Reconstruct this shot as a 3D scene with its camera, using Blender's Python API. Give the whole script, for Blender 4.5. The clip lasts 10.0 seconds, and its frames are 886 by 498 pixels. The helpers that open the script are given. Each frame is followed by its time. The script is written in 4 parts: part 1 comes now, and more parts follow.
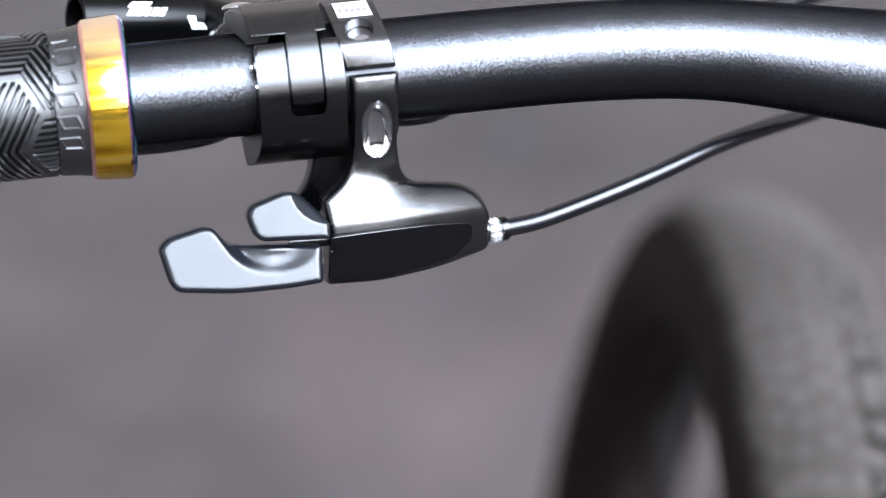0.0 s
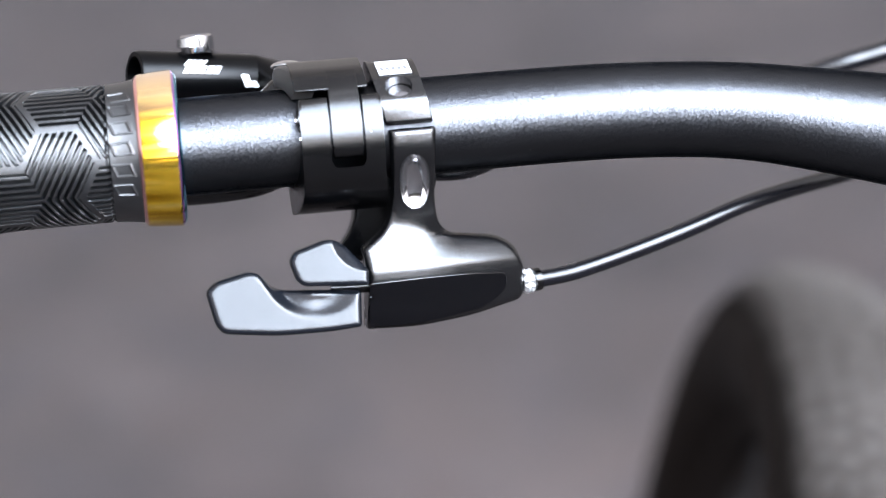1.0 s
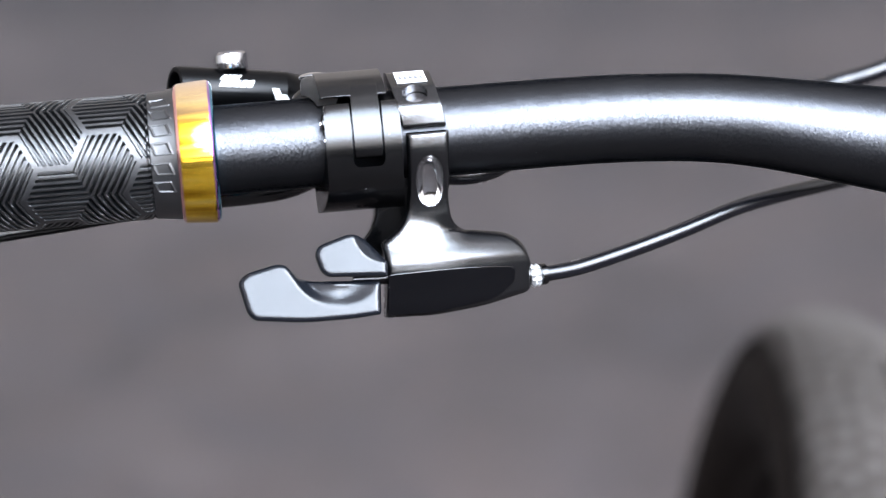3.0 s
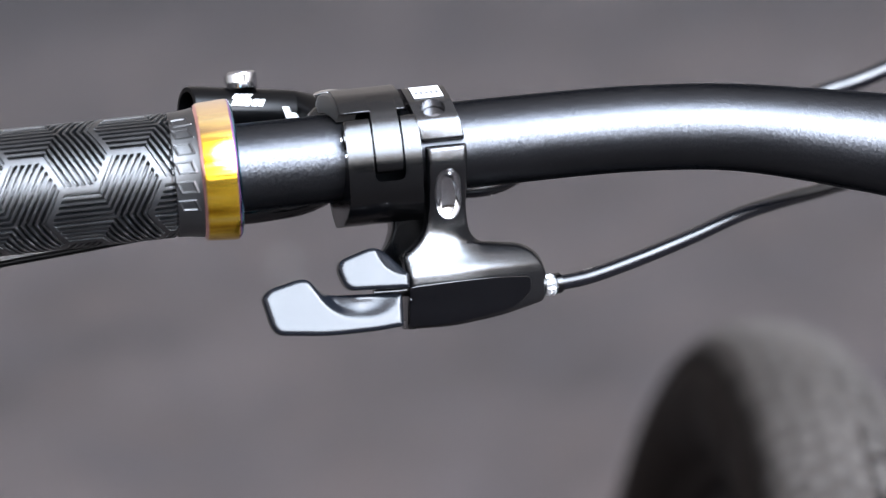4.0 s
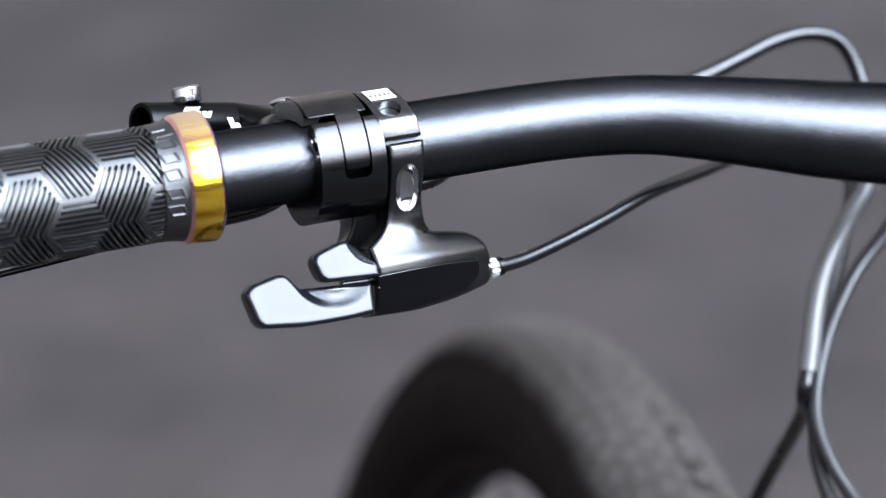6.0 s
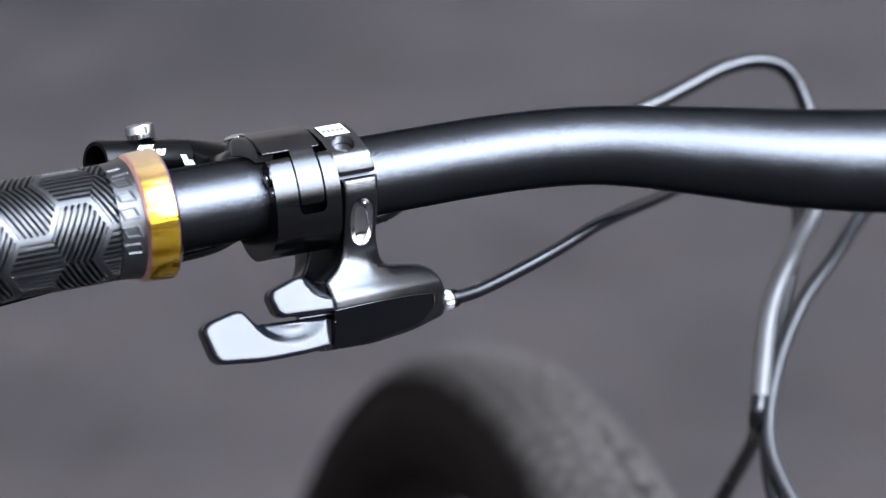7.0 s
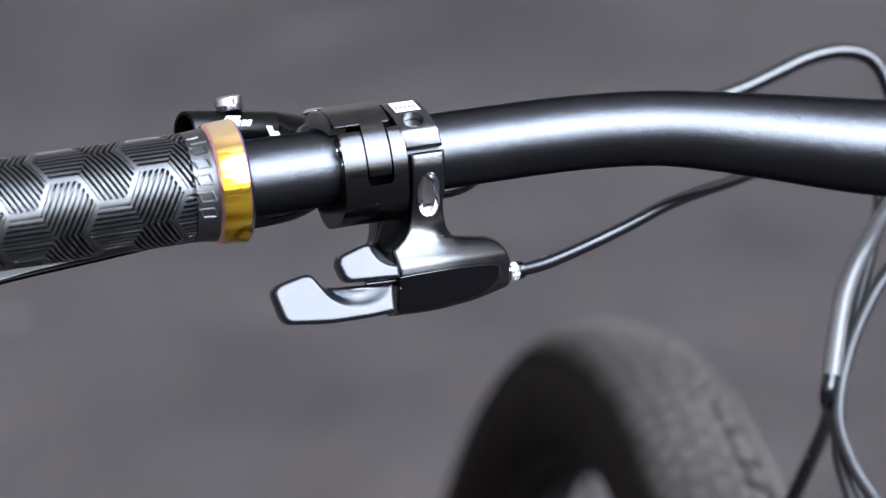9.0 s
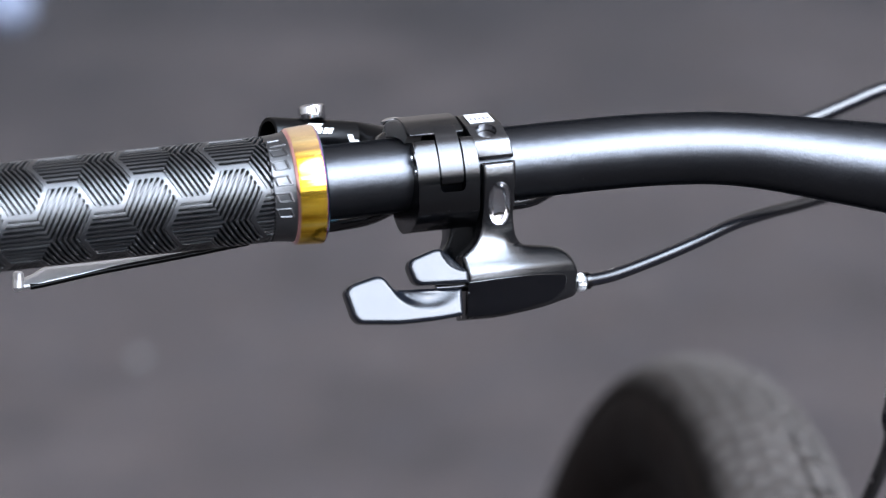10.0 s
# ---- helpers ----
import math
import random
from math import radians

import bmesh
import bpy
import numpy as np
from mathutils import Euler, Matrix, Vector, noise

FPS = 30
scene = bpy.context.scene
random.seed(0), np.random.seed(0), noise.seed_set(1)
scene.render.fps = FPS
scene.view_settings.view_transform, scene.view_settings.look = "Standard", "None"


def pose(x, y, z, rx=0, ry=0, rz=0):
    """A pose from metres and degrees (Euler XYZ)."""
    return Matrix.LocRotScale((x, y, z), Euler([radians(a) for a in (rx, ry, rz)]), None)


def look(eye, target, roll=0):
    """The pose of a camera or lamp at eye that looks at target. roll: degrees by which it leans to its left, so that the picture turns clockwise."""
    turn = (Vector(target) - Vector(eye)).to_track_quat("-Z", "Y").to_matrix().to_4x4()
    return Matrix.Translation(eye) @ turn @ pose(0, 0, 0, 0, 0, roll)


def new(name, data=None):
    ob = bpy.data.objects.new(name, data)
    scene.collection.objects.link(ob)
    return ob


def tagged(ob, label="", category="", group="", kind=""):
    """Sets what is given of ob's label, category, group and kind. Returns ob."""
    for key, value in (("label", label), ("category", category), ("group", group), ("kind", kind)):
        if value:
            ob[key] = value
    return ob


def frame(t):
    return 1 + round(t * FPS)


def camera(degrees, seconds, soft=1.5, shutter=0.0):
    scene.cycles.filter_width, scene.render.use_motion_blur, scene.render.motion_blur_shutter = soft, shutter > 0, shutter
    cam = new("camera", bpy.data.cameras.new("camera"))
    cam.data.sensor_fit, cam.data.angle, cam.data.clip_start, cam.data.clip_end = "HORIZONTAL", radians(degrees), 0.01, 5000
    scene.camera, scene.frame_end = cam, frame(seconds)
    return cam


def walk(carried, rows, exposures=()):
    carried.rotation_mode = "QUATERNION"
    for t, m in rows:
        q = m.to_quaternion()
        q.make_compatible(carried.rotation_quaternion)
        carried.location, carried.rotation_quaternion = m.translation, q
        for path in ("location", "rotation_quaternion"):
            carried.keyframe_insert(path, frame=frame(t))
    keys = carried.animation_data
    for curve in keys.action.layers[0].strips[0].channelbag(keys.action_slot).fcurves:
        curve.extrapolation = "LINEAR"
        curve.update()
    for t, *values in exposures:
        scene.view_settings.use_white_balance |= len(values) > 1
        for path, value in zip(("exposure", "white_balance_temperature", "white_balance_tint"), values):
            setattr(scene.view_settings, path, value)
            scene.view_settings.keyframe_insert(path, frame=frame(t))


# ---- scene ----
cam = camera(18.18, 10.0, soft=1.15)
PATH = [
    (0, (-0.06969, -0.54854, 1.14940), (0.06801, 0.33259, 0.69702), -2.252),
    (0.5, (-0.06223, -0.56829, 1.15078), (0.04915, 0.32578, 0.71692), -2.395),
    (1, (-0.05407, -0.58296, 1.15015), (0.04174, 0.32109, 0.73359), -2.699),
    (1.5, (-0.05026, -0.59878, 1.14742), (0.04063, 0.31061, 0.74152), -2.741),
    (2, (-0.04563, -0.61299, 1.14624), (0.03812, 0.29966, 0.74618), -2.874),
    (2.5, (-0.04164, -0.63009, 1.14583), (0.03932, 0.28659, 0.75450), -3.123),
    (2.7, (-0.04456, -0.63778, 1.14297), (0.02739, 0.28305, 0.75970), -3.336),
    (3.8, (-0.08339, -0.65441, 1.14647), (0.04376, 0.26678, 0.77873), -2.750),
    (4, (-0.09893, -0.65203, 1.14557), (0.04138, 0.26742, 0.77826), -3.061),
    (4.5, (-0.14241, -0.65293, 1.15285), (0.04957, 0.25294, 0.77530), -2.561),
    (5, (-0.18028, -0.66714, 1.15934), (0.07358, 0.21888, 0.77139), -2.958),
    (5.5, (-0.22039, -0.67132, 1.15224), (0.09006, 0.20232, 0.77757), -2.799),
    (6, (-0.24592, -0.66828, 1.15446), (0.09449, 0.20158, 0.79742), -2.008),
    (6.2, (-0.24922, -0.66791, 1.15907), (0.10265, 0.19878, 0.80548), -1.464),
    (7.3, (-0.25384, -0.67035, 1.16054), (0.11043, 0.19225, 0.80951), -2.592),
    (7.5, (-0.25844, -0.66720, 1.16618), (0.09715, 0.19826, 0.81330), -1.878),
    (8, (-0.24183, -0.68182, 1.17147), (0.09256, 0.19064, 0.81510), -2.705),
    (8.5, (-0.22326, -0.70760, 1.16401), (0.07481, 0.17959, 0.81181), -2.994),
    (9, (-0.20931, -0.72591, 1.16967), (0.05899, 0.16989, 0.81534), -2.738),
    (9.5, (-0.20489, -0.74349, 1.16827), (0.03852, 0.16262, 0.82226), -2.727),
    (10, (-0.19902, -0.76277, 1.16152), (0.02398, 0.15484, 0.83249), -1.879),
]
EXPOSURES = [(0, 1.82, 6600, 13), (2.5, 1.77, 6650, 13), (4.5, 1.61, 6600, 13), (5.5, 1.51, 6450, 13), (7.5, 1.37, 6350, 13), (10, 1.43, 6400, 13)]
walk(cam, [(t, look(eye, target, roll)) for t, eye, target, roll in PATH], EXPOSURES)
cam.data.dof.use_dof = True
cam.data.dof.aperture_fstop = 7.5

from mathutils.geometry import delaunay_2d_cdt

# ---- light: bright overcast sky, high behind the camera, an added unseen wall ahead ----
SUN_EL, SUN_AZ = 42.0, 158.0          # azimuth from +y, clockwise
world = bpy.data.worlds.new("overcast_sky")
world.use_nodes = True
scene.world = world
wn = world.node_tree.nodes
sky = wn.new("ShaderNodeTexSky")
sky.sky_type = "NISHITA"
sky.sun_disc = False
sky.dust_density = 6.0                 # haze: a wide pale glow round the veiled sun
sky.sun_elevation = radians(SUN_EL)
sky.sun_rotation = radians(SUN_AZ)
pale = wn.new("ShaderNodeHueSaturation")       # cloud takes most of the blue out of the sky
pale.inputs["Saturation"].default_value = 0.18
cloud = wn.new("ShaderNodeMix")
cloud.data_type, cloud.blend_type = "RGBA", "MULTIPLY"
cloud.inputs[0].default_value = 1.0
cloud.inputs[7].default_value = (0.94, 0.94, 0.97, 1)
world.node_tree.links.new(sky.outputs[0], pale.inputs["Color"])
world.node_tree.links.new(pale.outputs[0], cloud.inputs[6])
world.node_tree.links.new(cloud.outputs[2], wn["Background"].inputs[0])
wn["Background"].inputs[1].default_value = 0.14
sun = new("sun", bpy.data.lights.new("sun", "SUN"))
sun.data.energy = 4.7
sun.data.angle = radians(55)
sun.data.color = (0.60, 0.785, 1.0)
sa, se = radians(SUN_AZ), radians(SUN_EL)
sun.matrix_world = look((math.sin(sa) * math.cos(se) * 9, math.cos(sa) * math.cos(se) * 9, math.sin(se) * 9), (0, 0, 0))


# ---- materials ----
def mat(name, color, rough=0.5, metal=0.0, grain=0.0, scale=900.0, vary=0.0, vary_scale=40.0, tint=None, spec=0.5, rough_vary=0.0, facet=0.0, facet_scale=2600.0, specks=0.0, edge=None):
    """A principled material with fine bump grain, and colour and gloss that vary at a larger scale."""
    m = bpy.data.materials.new(name)
    m.use_nodes = True
    nt = m.node_tree
    b = nt.nodes["Principled BSDF"]
    b.inputs["Base Color"].default_value = (*color, 1)
    if edge:
        b.inputs["Specular Tint"].default_value = (*edge, 1)
    b.inputs["Roughness"].default_value = rough
    b.inputs["Metallic"].default_value = metal
    b.inputs["Specular IOR Level"].default_value = spec
    tc = nt.nodes.new("ShaderNodeTexCoord")
    if vary or rough_vary:
        n = nt.nodes.new("ShaderNodeTexNoise")
        n.inputs["Scale"].default_value = vary_scale
        n.inputs["Detail"].default_value = 5
        nt.links.new(tc.outputs["Object"], n.inputs["Vector"])
        if vary:
            mix = nt.nodes.new("ShaderNodeMix")
            mix.data_type = "RGBA"
            t = tint or tuple(c * (1 + vary) for c in color)
            mix.inputs[6].default_value = (*[c * (1 - 0.5 * vary) for c in color], 1)
            mix.inputs[7].default_value = (*t, 1)
            nt.links.new(n.outputs["Fac"], mix.inputs[0])
            nt.links.new(mix.outputs[2], b.inputs["Base Color"])
        if rough_vary:
            mr = nt.nodes.new("ShaderNodeMapRange")
            mr.inputs[1].default_value, mr.inputs[2].default_value = 0.3, 0.7
            mr.inputs[3].default_value, mr.inputs[4].default_value = rough - rough_vary, rough + rough_vary
            nt.links.new(n.outputs["Fac"], mr.inputs[0])
            nt.links.new(mr.outputs[0], b.inputs["Roughness"])
    if grain:
        g = nt.nodes.new("ShaderNodeTexNoise")
        g.inputs["Scale"].default_value = scale
        g.inputs["Detail"].default_value = 3
        nt.links.new(tc.outputs["Object"], g.inputs["Vector"])
        bu = nt.nodes.new("ShaderNodeBump")
        bu.inputs["Strength"].default_value = grain
        bu.inputs["Distance"].default_value = 0.0004
        nt.links.new(g.outputs["Fac"], bu.inputs["Height"])
        nt.links.new(bu.outputs[0], b.inputs["Normal"])
    if facet:
        # blasted surface: each tiny cell leans its own way
        v = nt.nodes.new("ShaderNodeTexVoronoi")
        v.inputs["Scale"].default_value = facet_scale
        nt.links.new(tc.outputs["Object"], v.inputs["Vector"])
        ms = [nt.nodes.new("ShaderNodeVectorMath") for k in range(4)]
        for n, op in zip(ms, ("SUBTRACT", "SCALE", "ADD", "NORMALIZE")):
            n.operation = op
        ms[0].inputs[1].default_value = (0.5, 0.5, 0.5)
        ms[1].inputs["Scale"].default_value = facet
        nt.links.new(v.outputs["Color"], ms[0].inputs[0])
        nt.links.new(ms[0].outputs[0], ms[1].inputs[0])
        nt.links.new(ms[1].outputs[0], ms[2].inputs[0])
        if grain:
            nt.links.new(bu.outputs[0], ms[2].inputs[1])
        else:
            nt.links.new(nt.nodes.new("ShaderNodeNewGeometry").outputs["Normal"], ms[2].inputs[1])
        nt.links.new(ms[2].outputs[0], ms[3].inputs[0])
        nt.links.new(ms[3].outputs[0], b.inputs["Normal"])
    if specks:
        # sparse pale specks of dust
        v = nt.nodes.new("ShaderNodeTexVoronoi")
        v.inputs["Scale"].default_value = 330.0
        nt.links.new(tc.outputs["Object"], v.inputs["Vector"])
        sep = nt.nodes.new("ShaderNodeSeparateColor")
        nt.links.new(v.outputs["Color"], sep.inputs[0])
        ms = [nt.nodes.new("ShaderNodeMath") for k in range(3)]
        for n, op, value in zip(ms, ("LESS_THAN", "LESS_THAN", "MULTIPLY"), (0.05, specks, 0.0)):
            n.operation = op
            n.inputs[1].default_value = value
        nt.links.new(v.outputs["Distance"], ms[0].inputs[0])
        nt.links.new(sep.outputs[0], ms[1].inputs[0])
        nt.links.new(ms[0].outputs[0], ms[2].inputs[0])
        nt.links.new(ms[1].outputs[0], ms[2].inputs[1])
        mix = nt.nodes.new("ShaderNodeMix")
        mix.data_type = "RGBA"
        mix.inputs[7].default_value = (0.22, 0.22, 0.22, 1)
        nt.links.new(ms[2].outputs[0], mix.inputs[0])
        if b.inputs["Base Color"].is_linked:
            nt.links.new(b.inputs["Base Color"].links[0].from_socket, mix.inputs[6])
        else:
            mix.inputs[6].default_value = (*color, 1)
        nt.links.new(mix.outputs[2], b.inputs["Base Color"])
    return m


ANODISED = mat("black_anodised_alloy", (0.053, 0.0545, 0.059), 0.31, 1.0, 0.05, 900, 0.15, 60, rough_vary=0.02, facet=0.25, facet_scale=6500, specks=0.14, edge=(0.25, 0.26, 0.28))
SATIN = mat("satin_black_paint", (0.0004, 0.0004, 0.0005), 0.20, 0.0, 0.04, 1800, 0.25, 90, rough_vary=0.03, spec=0.54, specks=0.16)
PLASTIC = mat("black_moulded_plastic", (0.0004, 0.0004, 0.0006), 0.25, 0.0, 0.06, 2600, 0.25, 120, rough_vary=0.03, spec=0.84, facet=0.11, facet_scale=7500, specks=0.14)
PADDLE = mat("dark_coated_metal", (0.004, 0.0048, 0.0065), 0.22, 0.0, 0.05, 3600, 0.15, 120, rough_vary=0.03, spec=0.38, facet=0.05, facet_scale=6000)
DULL = mat("dull_black_paint", (0.0004, 0.0004, 0.0005), 0.32, 0.0, 0.05, 1800, 0.25, 90, rough_vary=0.03, spec=0.14)
GLOSS = mat("gloss_black_plastic", (0.0006, 0.0006, 0.0009), 0.08, 0.0, 0.02, 500, 0.3, 200, spec=0.4, specks=0.25)
RUBBER = mat("black_grip_rubber", (0.0015, 0.0015, 0.0018), 0.38, 0.0, 0.12, 1800, 0.3, 130, rough_vary=0.05, spec=1.0, specks=0.08)
GOLD = mat("oil_slick_gold", (0.95, 0.58, 0.06), 0.12, 0.96, 0.0, 700)


def oil_slick_sheen(m):
    """Oil-slick gold with painted reflections: streaks along its width, deep below, pink on top."""
    nt = m.node_tree
    b = nt.nodes["Principled BSDF"]
    tc = nt.nodes.new("ShaderNodeTexCoord")
    mp = nt.nodes.new("ShaderNodeMapping")
    mp.inputs["Scale"].default_value = (12, 300, 300)
    n = nt.nodes.new("ShaderNodeTexNoise")
    n.inputs["Scale"].default_value, n.inputs["Detail"].default_value = 1.0, 3
    nt.links.new(tc.outputs["Object"], mp.inputs[0])
    nt.links.new(mp.outputs[0], n.inputs["Vector"])
    # light and dark streaks stand in for reflected bands
    r = nt.nodes.new("ShaderNodeValToRGB")
    r.color_ramp.elements[0].position, r.color_ramp.elements[0].color = 0.34, (0.40, 0.20, 0.01, 1)
    r.color_ramp.elements[1].position, r.color_ramp.elements[1].color = 0.66, (1.0, 0.72, 0.18, 1)
    e = r.color_ramp.elements.new(0.5)
    e.color = (0.95, 0.58, 0.05, 1)
    nt.links.new(n.outputs["Fac"], r.inputs[0])
    sx = nt.nodes.new("ShaderNodeSeparateXYZ")
    nt.links.new(tc.outputs["Object"], sx.inputs[0])
    # pale pink top: a sky highlight put into the colour
    mr = nt.nodes.new("ShaderNodeMapRange")
    mr.inputs[1].default_value, mr.inputs[2].default_value = 0.006, 0.018
    nt.links.new(sx.outputs[2], mr.inputs[0])
    mix = nt.nodes.new("ShaderNodeMix")
    mix.data_type = "RGBA"
    mix.inputs[7].default_value = (1.0, 0.78, 0.58, 1)
    nt.links.new(mr.outputs[0], mix.inputs[0])
    nt.links.new(r.outputs[0], mix.inputs[6])
    nt.links.new(mix.outputs[2], b.inputs["Base Color"])
    bu = nt.nodes.new("ShaderNodeBump")
    bu.inputs["Strength"].default_value, bu.inputs["Distance"].default_value = 0.22, 0.001
    nt.links.new(n.outputs["Fac"], bu.inputs["Height"])
    nt.links.new(bu.outputs[0], b.inputs["Normal"])


oil_slick_sheen(GOLD)
PINK = mat("oil_slick_pink", (0.85, 0.45, 0.42), 0.14, 1.0, 0.02, 700, 0.3, 160)
PURPLE = mat("oil_slick_purple", (0.50, 0.24, 0.62), 0.14, 1.0, 0.02, 700, 0.3, 160)
BLUE = mat("oil_slick_blue", (0.10, 0.30, 0.62), 0.14, 1.0, 0.02, 700, 0.3, 160, tint=(0.12, 0.55, 0.62))
STEEL = mat("polished_steel", (0.42, 0.42, 0.44), 0.16, 1.0, 0.1, 900, 0.2, 200)
BLADE = mat("bead_blasted_aluminium", (0.60, 0.60, 0.60), 0.42, 1.0, 0.1, 1400, 0.2, 150)
NUT = mat("mirror_polished_steel", (0.56, 0.56, 0.57), 0.12, 1.0, 0.04, 900, 0.2, 200)
ZINC = mat("bright_zinc_plating", (0.80, 0.80, 0.80), 0.38, 0.9, 0.1, 900, 0.1, 200)
SILVER = mat("brushed_aluminium", (0.50, 0.50, 0.50), 0.24, 1.0, 0.15, 1400, 0.2, 150)
MATTE = mat("worn_matt_black_paint", (0.017, 0.0150, 0.0138), 0.45, 0.0, 0.08, 1600, 0.5, 120, rough_vary=0.06, spec=0.5)
SPOKE = mat("black_spoke", (0.012, 0.012, 0.013), 0.6, 0.0, 0.05, 900, 0.2, 100, spec=0.1)
WHITE = mat("white_print", (0.4, 0.4, 0.39), 0.45, 0.0, 0.05, 900, 0.1, 200)
GREYINK = mat("grey_print", (0.10, 0.10, 0.11), 0.5, 0.0, 0.05, 900, 0.1, 200)
HOUSING = mat("black_cable_housing", (0.002, 0.002, 0.003), 0.25, 0.0, 0.05, 900, 0.3, 120, rough_vary=0.03, spec=0.5)
GREYHOUSE = mat("dark_grey_cable_housing", (0.016, 0.016, 0.017), 0.32, 0.0, 0.06, 900, 0.3, 120, rough_vary=0.04, spec=0.45)
SLEEVE = mat("pale_grey_sleeve", (0.075, 0.073, 0.073), 0.32, 0.0, 0.06, 900, 0.3, 120, rough_vary=0.04, spec=0.6)
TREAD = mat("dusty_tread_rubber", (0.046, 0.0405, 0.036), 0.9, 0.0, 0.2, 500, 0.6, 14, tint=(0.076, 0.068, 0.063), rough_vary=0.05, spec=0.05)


# darker copy of the tread: shade between the knobs put into colour
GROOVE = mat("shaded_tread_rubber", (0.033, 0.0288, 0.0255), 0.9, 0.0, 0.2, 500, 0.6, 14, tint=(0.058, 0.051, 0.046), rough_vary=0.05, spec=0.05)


def dust_and_shade(m, dark_end):
    """Darkens the dusty tread unevenly towards one shoulder; shading is put into its colour."""
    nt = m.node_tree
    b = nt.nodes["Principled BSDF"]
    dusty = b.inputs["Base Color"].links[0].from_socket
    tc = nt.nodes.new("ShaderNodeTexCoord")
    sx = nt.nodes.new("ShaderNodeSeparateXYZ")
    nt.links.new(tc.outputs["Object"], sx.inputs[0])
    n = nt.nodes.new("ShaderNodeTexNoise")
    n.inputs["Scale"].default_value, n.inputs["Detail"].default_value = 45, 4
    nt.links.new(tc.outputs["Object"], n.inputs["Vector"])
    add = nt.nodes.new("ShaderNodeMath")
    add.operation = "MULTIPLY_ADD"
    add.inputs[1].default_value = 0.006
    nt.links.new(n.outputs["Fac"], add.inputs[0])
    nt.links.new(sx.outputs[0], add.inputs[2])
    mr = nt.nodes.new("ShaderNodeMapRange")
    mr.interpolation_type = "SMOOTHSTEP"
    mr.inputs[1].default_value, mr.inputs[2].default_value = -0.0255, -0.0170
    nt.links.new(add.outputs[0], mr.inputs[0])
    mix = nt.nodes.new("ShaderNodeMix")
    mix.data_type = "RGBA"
    mix.inputs[6].default_value = (*dark_end, 1)
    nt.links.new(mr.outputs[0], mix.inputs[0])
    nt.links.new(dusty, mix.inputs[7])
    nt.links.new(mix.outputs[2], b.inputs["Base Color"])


dust_and_shade(TREAD, (0.0085, 0.0066, 0.0058))
dust_and_shade(GROOVE, (0.0070, 0.0055, 0.0048))
CONCRETE = mat("brown_render", (0.12, 0.10, 0.085), 0.9, 0.0, 0.5, 60, 0.4, 2.0)
TYRE = mat("black_sidewall_rubber", (0.0060, 0.0045, 0.0040), 0.6, 0.0, 0.3, 500, 0.6, 25, tint=(0.0130, 0.0095, 0.0080), rough_vary=0.08, spec=0.05)
RIM = mat("matt_black_rim", (0.009, 0.0068, 0.006), 0.6, 0.0, 0.1, 900, 0.3, 60, spec=0.06)


